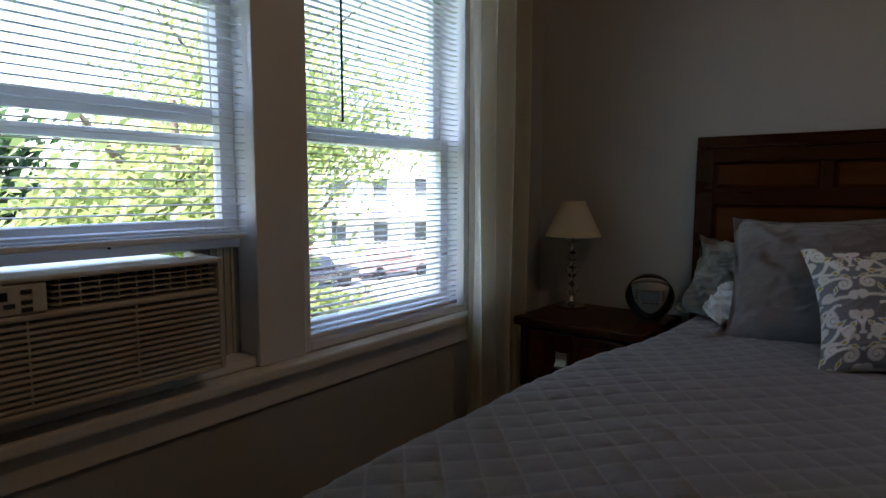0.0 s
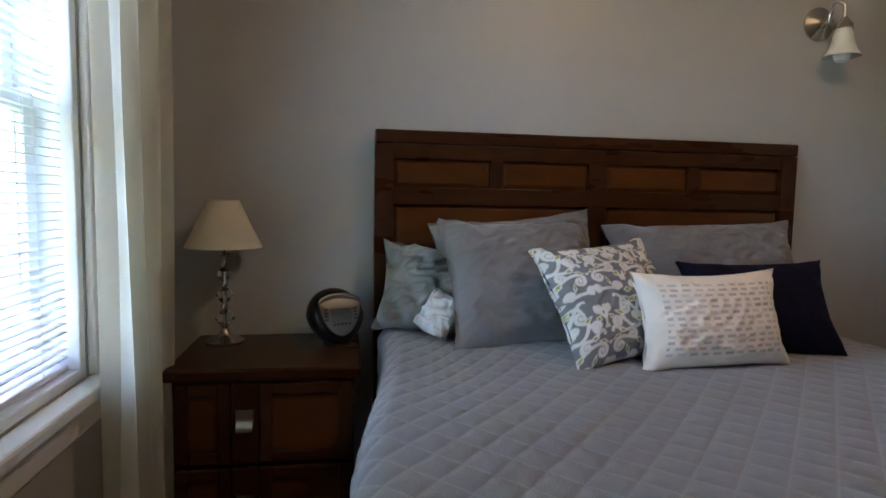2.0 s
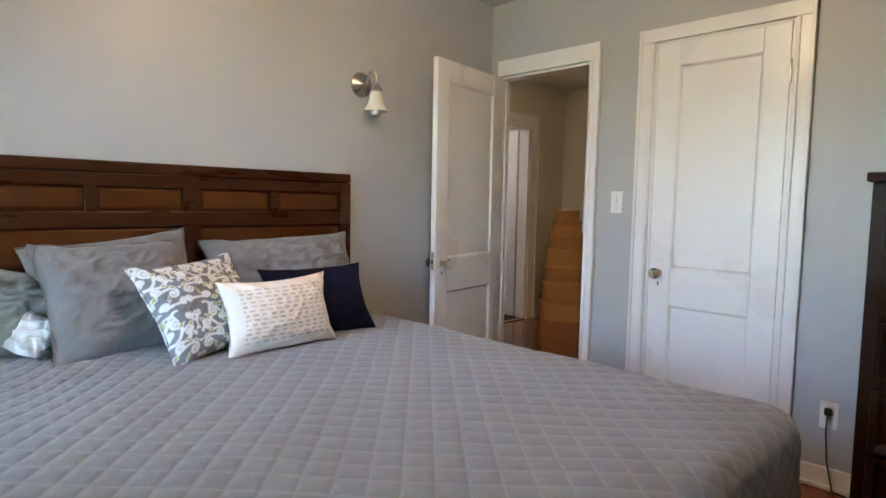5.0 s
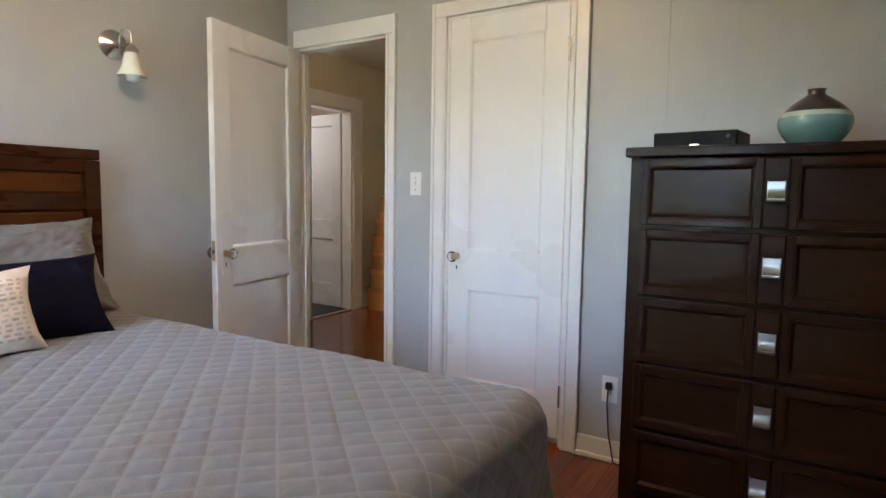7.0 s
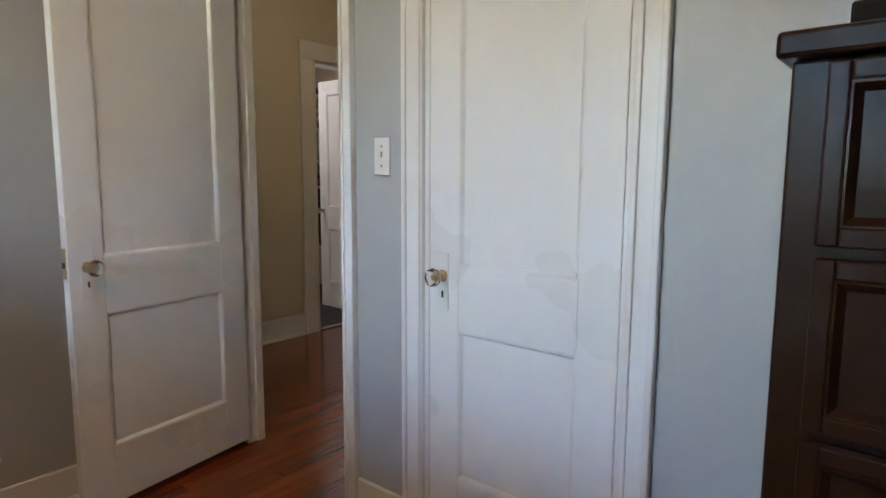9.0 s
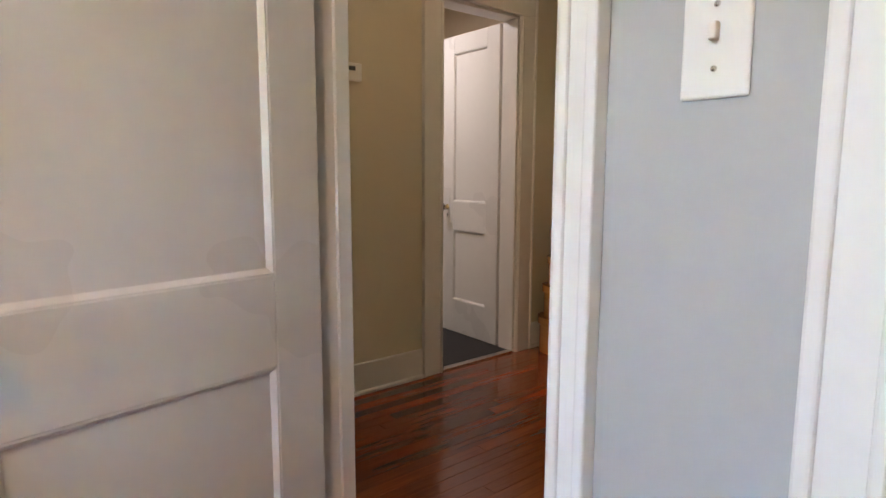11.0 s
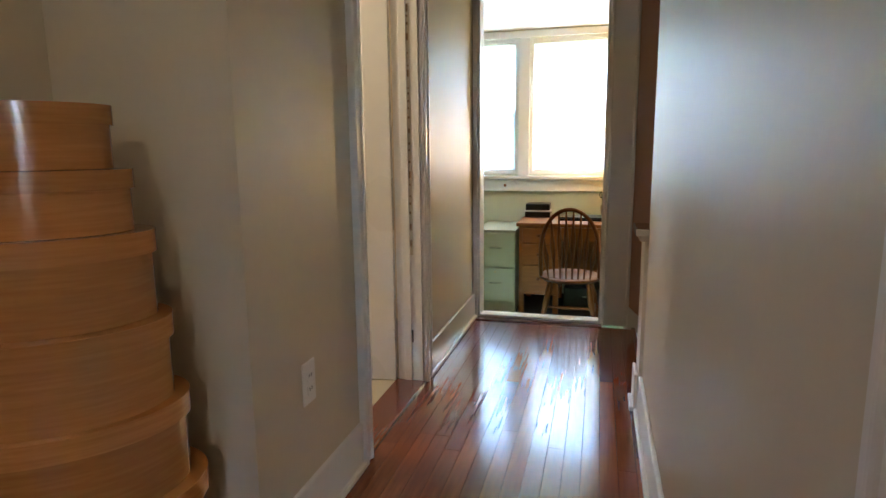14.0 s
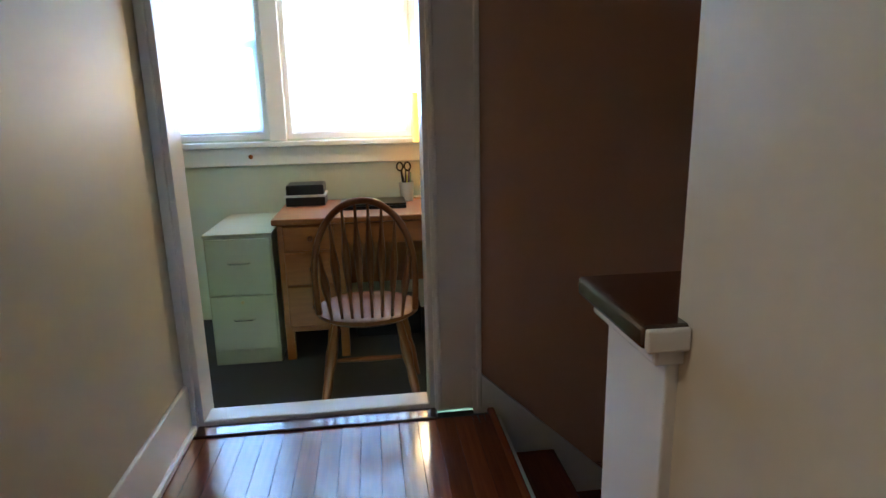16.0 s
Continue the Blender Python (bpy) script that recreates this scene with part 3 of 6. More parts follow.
def skirting(axis, face, side, a0, a1, h, mat_name="trim"):
    f0, f1 = sorted((face, face + side * 0.016))
    g0, g1 = sorted((face, face + side * 0.03))
    d1 = (a0, f0, 0, a1, f1, h) if axis == "x" else (f0, a0, 0, f1, a1, h)
    d2 = (a0, g0, 0, a1, g1, 0.022) if axis == "x" else (g0, a0, 0, g1, a1, 0.022)
    t = tagged(new("baseboard"), "white painted baseboard with a shoe moulding", "baseboard", kind="structure")
    part("board", boxes(d1), mat_name, t, bevel=0.006)
    part("shoe", boxes(d2), mat_name, t, bevel=0.006)


skirting("x", NY, -1, WX, 1.96, 0.135)
skirting("y", WX, 1, SY, NY - 0.03, 0.135)
skirting("y", EX, -1, 1.468, 1.702, 0.10)
skirting("y", EX, -1, SY, 0.639, 0.10)
skirting("x", HN1, -1, HB, 3.32, 0.165)
skirting("x", HN1, -1, 4.20, JOG, 0.165)
skirting("y", JOG, -1, HN2, HN1 - 0.03, 0.165)
skirting("x", HN2, -1, JOG - 0.016, 5.316, 0.165)
skirting("x", HN2, -1, 6.174, END - 0.02, 0.165)
skirting("x", HS, 1, 3.995, 5.982, 0.165)
skirting("x", 2.3155, 1, 5.99, 6.145, 0.165)
structure("trim_linen_flutes", boxes(*[(3.825, HS - 0.012 - k * 0.016, 0, 3.834, HS - 0.004 - k * 0.016, 2.03) for k in range(3)]), "trim", "fluted edge of the linen closet frame", "door frame", bevel=0.002)
skirting("y", HB, 1, 2.57, HN1 - 0.03, 0.165)


# ---- doors ----


def knob_set(t, x, y, side, backplate=True):
    """A cut glass knob on a brass stem, with a key plate; side is the way it points along the leaf's y."""
    s = side
    if backplate:
        plate = part("escutcheon", boxes((x - 0.023, min(y, y + s * 0.004), 0.785, x + 0.023, max(y, y + s * 0.004), 0.965)), "door_white", t, bevel=0.003)
        part("keyhole", boxes((x - 0.003, min(y, y + s * 0.005), 0.825, x + 0.003, max(y, y + s * 0.0055), 0.845)), "plastic_black", plate)
    stem = part("knob", lathe([(0.0, 0.0), (0.014, 0.0), (0.009, 0.008), (0.009, 0.024), (0.014, 0.028), (0.025, 0.036), (0.029, 0.046), (0.027, 0.056), (0.018, 0.062), (0, 0.063)], 12, "y"), "crystal", t, "cut glass door knob", at=pose(x, y + s * 0.004, 0.893, 0, 0, 0 if s > 0 else 180))
    part("collar", lathe([(0, 0), (0.019, 0), (0.017, 0.006), (0.011, 0.01), (0.010, 0.03), (0, 0.031)], 20, "y"), "brass", stem)


def slope_ring(x0, x1, z0, z1, y_out, y_in, w, axis="y"):
    """A mitred sloping frame inside a rectangle, from y_out at its rim down to y_in, w further in."""
    bm = bmesh.new()
    rims = []
    for g, y in ((0.0, y_out), (w * 0.25, y_out), (w, y_in)):
        pts = ((x0 + g, z0 + g), (x1 - g, z0 + g), (x1 - g, z1 - g), (x0 + g, z1 - g))
        rims.append([bm.verts.new((p, y, q) if axis == "y" else (y, p, q)) for p, q in pts])
    for a, b in zip(rims, rims[1:]):
        for i in range(4):
            j = (i + 1) % 4
            f = (a[i], a[j], b[j], b[i])
            bm.faces.new(f)
    bmesh.ops.recalc_face_normals(bm, faces=bm.faces)
    return bm


def door_leaf(name, label, hinge, rz, w, h, lock_low, lock_high, knob_x, sides, hinges=True, hinge_side=1, bottom=0.012, material="door_white", mirror=1):
    """A two-panel door: the hinge is the origin and the leaf runs along x. mirror -1 runs it along -x."""
    t = thing(name, label, "door", hinge, rz)
    th, sw, k = 0.0175, 0.115, mirror

    def b(nm, x0, x1, z0, z1, y0=-th, y1=th, bv=0.003):
        xa, xb = sorted((k * x0, k * x1))
        return part(nm, boxes((xa, y0, z0, xb, y1, z1)), material, t, bevel=bv)
    b("stile", 0, sw, bottom, h)
    b("stile", w - sw, w, bottom, h)
    b("rail", sw, w - sw, h - 0.115, h)
    b("rail", sw, w - sw, lock_low, lock_high)
    b("rail", sw, w - sw, bottom, 0.245)
    b("panel", sw - 0.005, w - sw + 0.005, 0.24, lock_low + 0.005, -0.006, 0.006, 0)
    b("panel", sw - 0.005, w - sw + 0.005, lock_high - 0.005, h - 0.11, -0.006, 0.006, 0)
    for z0, z1 in ((0.245, lock_low), (lock_high, h - 0.115)):
        for s in (-1, 1):
            xa, xb = sorted((k * sw, k * (w - sw)))
            part("moulding", slope_ring(xa, xb, z0, z1, s * 0.0168, s * 0.0062, 0.013), material, t)
    for s in sides:
        knob_set(t, k * knob_x, s * th, s)
    if hinges:
        for z in (0.25, h - 0.22):
            part("hinge", lathe([(0, -0.05), (0.006, -0.05), (0.006, 0.05), (0.004, 0.056), (0, 0.058)], 10), "chrome", t, at=pose(-0.004 * k, hinge_side * (th + 0.004), z))
    return t


bed_door = door_leaf("door_bedroom", "white painted two-panel door with glass knob, standing open", (EX - 0.012, 2.435, 0), 189.5, 0.715, 2.055, 0.725, 0.92, 0.655, (-1, 1), hinge_side=-1, bottom=0.035)
part("latch", boxes((0.7155, -0.009, 0.86, 0.718, 0.009, 0.96)), "brass", bed_door)
part("bolt", boxes((0.717, -0.006, 0.895, 0.722, 0.006, 0.915)), "steel_dark", bed_door)
door_leaf("door_closet", "white painted two-panel closet door with glass knob, closed", (EX + 0.018, 0.740, 0), 90, 0.628, 2.09, 0.724, 0.924, 0.572, (1,), hinge_side=1, bottom=0.04)
structure("trim_closet_stop", boxes((EX + 0.04, 0.738, 0, EX + 0.055, 1.369, 2.088)), "trim", "closet door stop panel", "door frame")
door_leaf("door_store", "white painted two-panel closet door, half open into the closet", (4.056, HN1 + 0.138, 0), 88, 0.56, 2.03, 0.735, 0.93, 0.505, (-1, 1), hinge_side=-1)
door_leaf("door_bath", "cream lit two-panel door, open into the lit room", (6.076, HN2 + 0.128, 0), 95, 0.665, 2.01, 0.72, 0.93, 0.61, (1,), hinge_side=-1)
M["chart"] = mat("growth chart paper", (0.50, 0.46, 0.38), 0.7, grain=0.05)
M["chart_ink"] = mat("faded brown ink", (0.22, 0.15, 0.08), 0.7)
chart = thing("height_chart", "paper height chart strip with faded brown marks", "growth chart", (6.0835, HN2 + 0.055, 0))
part("strip", boxes((-0.003, -0.018, 0.62, 0, 0.018, 1.72)), "chart", chart)
rc = random.Random(11)
zz = 0.66
while zz < 1.7:
    hh = rc.choice((0.006, 0.01, 0.018, 0.03))
    part("mark", boxes((-0.004, -0.014, zz, -0.002, rc.uniform(0.0, 0.014), zz + hh)), "chart_ink", chart)
    zz += hh + rc.uniform(0.014, 0.05)
part("latch_plate", boxes((-0.003, -0.012, 0.20, 0, 0.012, 0.26)), "steel_dark", chart)

# ---- windows of the bedroom ----


def sash_window(name, y0, y1, raised, label):
    """A double-hung window set in the west wall, with vinyl frame, two sashes and glass."""
    t = tagged(new(name), label, "window", kind="structure")
    mid = 1.345 if raised < 0.1 else 1.372

    def bx(nm, xa, xb, ya, yb, za, zb, m="vinyl", bv=0.003, par=None):
        return part(nm, boxes((xa, ya, za, xb, yb, zb)), m, par or t, bevel=bv)
    for ya, yb in ((y0, y0 + 0.03), (y1 - 0.03, y1)):
        bx("window_frame", WX - 0.199, WX - 0.001, ya, yb, WIN_B, WIN_T)
    bx("window_frame", WX - 0.199, WX - 0.001, y0 + 0.03, y1 - 0.03, WIN_T - 0.03, WIN_T)
    bx("window_sill", WX - 0.199, WX - 0.001, y0 + 0.03, y1 - 0.03, WIN_B, WIN_B + 0.025)
    dz = raised
    for nm, x, za, zb in (("upper_sash", WX - 0.16, mid - 0.02, WIN_T - 0.03), ("lower_sash", WX - 0.12, WIN_B + 0.025 + dz, min(1.37 + dz, WIN_T - 0.03))):
        s = bx(nm, x, x + 0.035, y0 + 0.03, y0 + 0.075, za, zb)
        bx("stile", x, x + 0.035, y1 - 0.075, y1 - 0.03, za, zb, par=s)
        bx("rail", x, x + 0.035, y0 + 0.075, y1 - 0.075, za, za + 0.045, par=s)
        bx("rail", x, x + 0.035, y0 + 0.075, y1 - 0.075, zb - 0.045, zb, par=s)
        g = bx("pane", x + 0.014, x + 0.018, y0 + 0.075, y1 - 0.075, za + 0.045, zb - 0.045, "pane", 0, par=s)
        g.visible_shadow = False
    if raised:
        bx("storm_rail", WX - 0.197, WX - 0.175, y0 + 0.03, y1 - 0.03, 1.296, 1.326)
    return t


sash_window("window_1", 0.12, 0.965, 0.335, "white vinyl double-hung window raised over the air conditioner")
sash_window("window_2", 1.09, 1.93, 0.0, "white vinyl double-hung window, closed")
structure("trim_mullion", boxes((WX, 0.925, WIN_B, WX + 0.02, 1.085, WIN_T + 0.1)), "trim", "wide painted board between the two windows", "window casing", bevel=0.004)
structure("trim_window_left", boxes((WX, 0.02, WIN_B, WX + 0.02, 0.115, WIN_T + 0.1)), "trim", "painted window casing board", "window casing", bevel=0.004)
structure("trim_window_right", boxes((WX, 1.935, WIN_B, WX + 0.02, 2.02, WIN_T + 0.1)), "trim", "painted window casing board behind the curtain", "window casing", bevel=0.004)
structure("trim_window_head", boxes((WX, 0.115, WIN_T, WX + 0.018, 0.925, WIN_T + 0.1), (WX, 1.085, WIN_T, WX + 0.018, 1.935, WIN_T + 0.1)), "trim", "painted window head casing", "window casing")
structure("trim_stool", boxes((WX - 0.001, -0.02, WIN_B - 0.035, WX + 0.06, 2.0, WIN_B - 0.002)), "trim", "long painted window stool under both windows", "window sill", bevel=0.008)
structure("trim_apron", boxes((WX, 0.0, WIN_B - 0.12, WX + 0.018, 1.98, WIN_B - 0.036)), "trim", "painted apron board under the window stool", "window sill", bevel=0.004)


def blind(y0, y1, z0, label, wand_y):
    t = thing("window_blind", label, "window blind", (WX - 0.035, (y0 + y1) / 2, z0))
    hw = (y1 - y0) / 2
    top = WIN_T - 0.035 - z0
    part("head_rail", boxes((-0.02, -hw, top - 0.03, 0.02, hw, top)), "slat", t, bevel=0.003)
    part("bottom_rail", boxes((-0.014, -hw, 0.0, 0.014, hw, 0.014)), "slat", t, "cream plastic bottom rail", bevel=0.004)
    bm = bmesh.new()
    rows = []
    for i in range(7):
        a = -0.0125 + 0.025 * i / 6
        rows.append((a, 0.0022 * (1 - (a / 0.0125) ** 2)))
    for s, off in ((1, 0.0006),):
        up = [[bm.verts.new((a, y, c + off)) for a, c in rows] for y in (-hw, hw)]
        dn = [[bm.verts.new((a, y, c - off)) for a, c in rows] for y in (-hw, hw)]
        for j in range(6):
            bm.faces.new((up[0][j], up[1][j], up[1][j + 1], up[0][j + 1]))
            bm.faces.new((dn[0][j + 1], dn[1][j + 1], dn[1][j], dn[0][j]))
        bm.faces.new((up[0][0], dn[0][0], dn[1][0], up[1][0]))
        bm.faces.new((up[1][6], dn[1][6], dn[0][6], up[0][6]))
    first = part("slat", bm, "slat", t, at=pose(0, 0, 0.03, 0, 4, 0))
    z = 0.05
    rb = random.Random(2)
    while z < top - 0.035:
        ob = new("slat", first.data)
        ob.parent = t
        ob.matrix_basis = pose(0, 0, z, rb.uniform(-0.12, 0.12), 4 + rb.uniform(-1.5, 1.5), 0)
        z += 0.0205
    for y in (-hw + 0.12, hw - 0.12):
        part("ladder_cord", tube([(0.013, y, 0.012), (0.013, y, top - 0.03)], 0.0008, 5), "slat", t)
        part("ladder_cord", tube([(-0.013, y, 0.012), (-0.013, y, top - 0.03)], 0.0008, 5), "slat", t)
    part("wand", tube([(0.024, wand_y, top - 0.02), (0.026, wand_y, top - 0.64)], 0.004, 6), "plastic_black", t, "grey twist wand")
    return t


blind(0.155, 0.925, 1.045, "white slatted blind over the air conditioner window", -0.2)
blind(1.125, 1.885, 0.72, "white slatted blind lowered with open slats", -0.24)

# ---- air conditioner ----
ac = thing("air_conditioner", "beige window air conditioner with louvred front", "air conditioner", (WX, 0.468, WIN_B + 0.026))
aw, ah, x1 = 0.305, 0.298, 0.105
part("body", boxes((-0.3, -aw + 0.01, 0.0, 0.031, aw - 0.01, ah - 0.01)), "ac_body", ac, bevel=0.01)
front = part("front_frame", boxes((0.03, -aw, 0.026, x1, -aw + 0.014, ah), (0.03, aw - 0.014, 0.026, x1, aw, ah), (0.03, -aw + 0.014, 0.026, x1, aw - 0.014, 0.04), (0.03, -aw + 0.014, ah - 0.012, x1 + 0.004, aw - 0.014, ah), (0.03, -aw + 0.014, 0.212, x1 - 0.004, aw - 0.014, 0.226)), "ac_body", ac, bevel=0.005)
part("backing", boxes((0.031, -aw + 0.014, 0.04, 0.06, aw - 0.014, ah - 0.012)), "steel_dark", ac)
for i in range(13):
    z = 0.044 + i * 0.0129
    part("louvre", boxes((0.062, -aw + 0.014, z, x1 - 0.004, aw - 0.014, z + 0.0064)), "ac_body", ac)
for y in (-0.1, 0.1):
    part("divider", boxes((0.07, y - 0.002, 0.04, x1 - 0.006, y + 0.002, 0.212)), "ac_body", ac)
for i in range(4):
    part("vent_vane", boxes((0.064, -0.055, 0.234 + i * 0.013, x1 - 0.012, aw - 0.018, 0.2365 + i * 0.013)), "ac_body", ac)
for i in range(9):
    part("vent_fin", boxes((0.062, -0.04 + i * 0.037, 0.228, 0.085, -0.037 + i * 0.037, ah - 0.014)), "ac_body", ac)
panel = part("control_panel", boxes((0.06, -aw + 0.014, 0.227, x1 - 0.002, -0.066, ah - 0.013)), "ac_body", ac, bevel=0.003)
part("display", boxes((x1 - 0.003, -0.175, 0.256, x1, -0.130, 0.272)), "plastic_black", panel)
for y, z in ((-0.10, 0.27), (-0.10, 0.25), (-0.128, 0.246), (-0.16, 0.236), (-0.19, 0.236), (-0.10, 0.236)):
    part("button", boxes((x1 - 0.003, y - 0.009, z - 0.004, x1 + 0.001, y + 0.009, z + 0.004)), "steel_dark", panel, bevel=0.001)
part("filler_panel", boxes((-0.1, -0.345, ah + 0.002, -0.07, 0.466, ah + 0.05)), "vinyl", ac, bevel=0.003)
part("bolt", lathe([(0, 0), (0.004, 0), (0.004, 0.003), (0, 0.004)], 10, "x"), "plastic_black", ac, at=pose(-0.07, 0.12, ah + 0.026))
part("side_rail", boxes((-0.09, aw + 0.004, 0, 0.0, aw + 0.022, ah - 0.002)), "ac_body", ac, "beige plastic side rail", bevel=0.003)
part("side_panel", boxes((-0.1, aw + 0.022, 0, -0.085, 0.47, ah + 0.002)), "ac_body", ac, "beige pleated side panel", bevel=0.002)
for i in range(6):
    part("side_pleat", boxes((-0.085, aw + 0.03 + i * 0.021, 0, -0.078, aw + 0.038 + i * 0.021, ah)), "ac_body", ac)
part("side_panel", boxes((-0.1, -0.345, 0, -0.085, -aw - 0.004, ah)), "vinyl", ac)
cord = thing("power_cord", "thin pale power cord hanging from the air conditioner", "cord", (WX + 0.03, 0.2, 0.0))
part("wire", tube([(0.04, 0.0, 0.70), (0.045, 0.06, 0.55), (0.05, 0.16, 0.35), (0.05, 0.24, 0.15), (0.05, 0.3, 0.004)], 0.004, 8), "plastic_white", cord, smooth=True)

# ---- curtain ----
curt = thing("curtain", "cream cotton curtain panel hanging to the floor", "curtain", (WX + 0.105, 1.97, 0))
nu, nv = 90, 24
vs, fs = [], []
for j in range(nv + 1):
    z = 0.03 + (2.36 - 0.03) * j / nv
    for i in range(nu + 1):
        u = i / nu
        wob = 1 + 0.08 * math.sin(3 * z + 5 * u)
        y = -0.195 + 0.40 * u + 0.012 * math.sin(9 * u * 3.1 + z)
        x = 0.046 * math.sin(u * 6.283 * 3.6 + 0.5 * math.sin(z * 1.3)) * wob + 0.006 * math.sin(u * 40 + z * 2)
        vs.append((x, y, z))
for j in range(nv):
    for i in range(nu):
        a = j * (nu + 1) + i
        fs.append((a, a + 1, a + nu + 2, a + nu + 1))
me = bpy.data.meshes.new("drape")
me.from_pydata(vs, [], fs)
me.materials.append(M["curtain"])
me.shade_smooth()
drape = new("drape", me)
drape.parent = curt

# ---- bed ----
bed = thing("bed", "dark cherry wooden bed with panelled headboard", "bed", (-0.02, 2.45, 0))
hb = part("headboard", boxes((-0.82, 0.012, 0.25, 0.82, 0.055, 1.335)), "wood_dark", bed, "dark espresso stained headboard", bevel=0.003)
for nm, dims in (("post", (-0.82, -0.01, 0.0, -0.755, 0.012, 1.335)), ("post", (0.755, -0.01, 0.0, 0.82, 0.012, 1.335)), ("rail", (-0.755, -0.008, 1.285, 0.755, 0.012, 1.335)), ("rail", (-0.755, -0.008, 1.125, 0.755, 0.012, 1.185)), ("rail", (-0.755, -0.008, 0.45, 0.755, 0.012, 0.55)), ("stile", (-0.035, -0.008, 0.55, 0.035, 0.012, 1.125)), ("stile", (-0.035, -0.008, 1.185, 0.035, 0.012, 1.285)), ("stile", (-0.405, -0.006, 1.185, -0.365, 0.012, 1.285)), ("stile", (0.365, -0.006, 1.185, 0.405, 0.012, 1.285))):
    part(nm, boxes(dims), "wood_dark", hb, bevel=0.002)
part("cap", boxes((-0.82, -0.013, 1.337, 0.82, 0.058, 1.383)), "wood_dark", hb, bevel=0.006)
for x0, x1, z0, z1 in ((-0.755, -0.405, 1.185, 1.285), (-0.365, -0.035, 1.185, 1.285), (0.035, 0.365, 1.185, 1.285), (0.405, 0.755, 1.185, 1.285), (-0.755, -0.035, 0.55, 1.125), (0.035, 0.755, 0.55, 1.125)):
    bm = bmesh.new()
    q = 0.016
    ring = [(x0 + 0.002, 0.011, z0 + 0.002), (x1 - 0.002, 0.011, z0 + 0.002), (x1 - 0.002, 0.011, z1 - 0.002), (x0 + 0.002, 0.011, z1 - 0.002)]
    inner = [(x0 + q, 0.003, z0 + q), (x1 - q, 0.003, z0 + q), (x1 - q, 0.003, z1 - q), (x0 + q, 0.003, z1 - q)]
    A, B = [bm.verts.new(p) for p in ring], [bm.verts.new(p) for p in inner]
    for i in range(4):
        bm.faces.new((A[i], A[(i + 1) % 4], B[(i + 1) % 4], B[i]))
    bm.faces.new(B)
    part("panel", bm, "wood_panel", hb, "cherry stained raised panel")
part("mattress", boxes((-0.79, -2.08, 0.32, 0.79, -0.02, 0.66)), "white_cloth", bed, bevel=0.05)
for s in (-1, 1):
    part("side_rail", boxes((s * 0.76 - 0.012, -2.1, 0.2, s * 0.76 + 0.012, -0.011, 0.36)), "wood_dark", bed, bevel=0.003)
for x in (-0.76, 0.76):
    part("leg", boxes((x - 0.03, -2.1, 0, x + 0.03, -2.04, 0.3)), "wood_dark", bed, bevel=0.004)

# quilted spread: a cloth laid over the mattress, falling at the sides and the foot
QT, QR, QX0, QX1, QY0, QY1 = 0.705, 0.07, -0.93, 0.775, 0.29, 2.43
step = 0.0065
drop = 0.47
us = np.arange(QX0 - drop, QX1 + drop + step, step)
ws = np.arange(QY0 - drop, QY1 + step / 2, step)
UU, WW = np.meshgrid(us, ws)
CR = np.where(UU > 0, 0.05, 0.17)
ix0, ix1, iy0 = QX0 + QR + 0.17, QX1 - QR - 0.05, QY0 + QR + CR
cx = np.clip(UU, ix0, ix1)
cy = np.minimum(np.maximum(WW, iy0), QY1)
dx, dy = UU - cx, WW - cy
dd = np.sqrt(dx * dx + dy * dy)
nx, ny = dx / np.maximum(dd, 1e-6), dy / np.maximum(dd, 1e-6)
e = np.maximum(dd - CR, 0)
arc = QR * math.pi / 2
flat = np.minimum(dd, CR)
ang = np.minimum(e, arc) / QR
out = flat + QR * np.sin(ang)
hang = np.maximum(e - arc, 0)
fold = np.sin((np.arctan2(ny, nx) * 3.0 + (UU - WW) * 5.0)) * 0.012 * np.clip(hang / 0.2, 0, 1)
out = out + hang * (0.05 + 0.09 * np.maximum(nx, 0) ** 2) + fold
PX_, PY_ = cx + nx * out, cy + ny * out
PZ_ = QT - QR * (1 - np.cos(ang)) - hang
PZ_ = np.maximum(PZ_, 0.05 + 0.01 * np.sin(UU * 30))
per = 0.088
f1, f2 = np.abs(np.sin(np.pi * (UU + WW * 0.92) / per)), np.abs(np.sin(np.pi * (UU - WW * 0.92) / per))
puff = np.minimum(f1, f2) ** 0.35 * 0.0072
nz = np.cos(ang)
wrk = np.array([[noise.noise((a * 3.1, b * 3.1, 0.3)) for a in us[::6]] for b in ws[::6]])
wrk = np.repeat(np.repeat(wrk, 6, 0), 6, 1)[:len(ws), :len(us)]
ker = np.ones(9) / 9
wrk = np.apply_along_axis(lambda r: np.convolve(r, ker, "same"), 0, np.apply_along_axis(lambda r: np.convolve(r, ker, "same"), 1, wrk))
PZ_ = PZ_ + (puff + wrk * 0.010) * np.clip(nz, 0.15, 1)
PX_, PY_ = PX_ + nx * puff * np.sin(ang), PY_ + ny * puff * np.sin(ang)
tap = np.clip((PY_ - 1.2) / 1.0, 0, 1)
PX_ = PX_ + 0.11 * tap * tap * (3 - 2 * tap) * np.clip((-0.45 - PX_) / 0.35, 0, 1)
H_, W_ = UU.shape
idx = np.arange(H_ * W_).reshape(H_, W_)
quads = np.stack([idx[:-1, :-1], idx[:-1, 1:], idx[1:, 1:], idx[1:, :-1]], -1).reshape(-1, 4)
keep = (hang.reshape(-1) < drop)[quads].all(1)
me = bpy.data.meshes.new("bedspread")
me.from_pydata(np.stack([PX_, PY_, PZ_], -1).reshape(-1, 3).tolist(), [], quads[keep].tolist())
lay = me.uv_layers.new(name="UVMap")
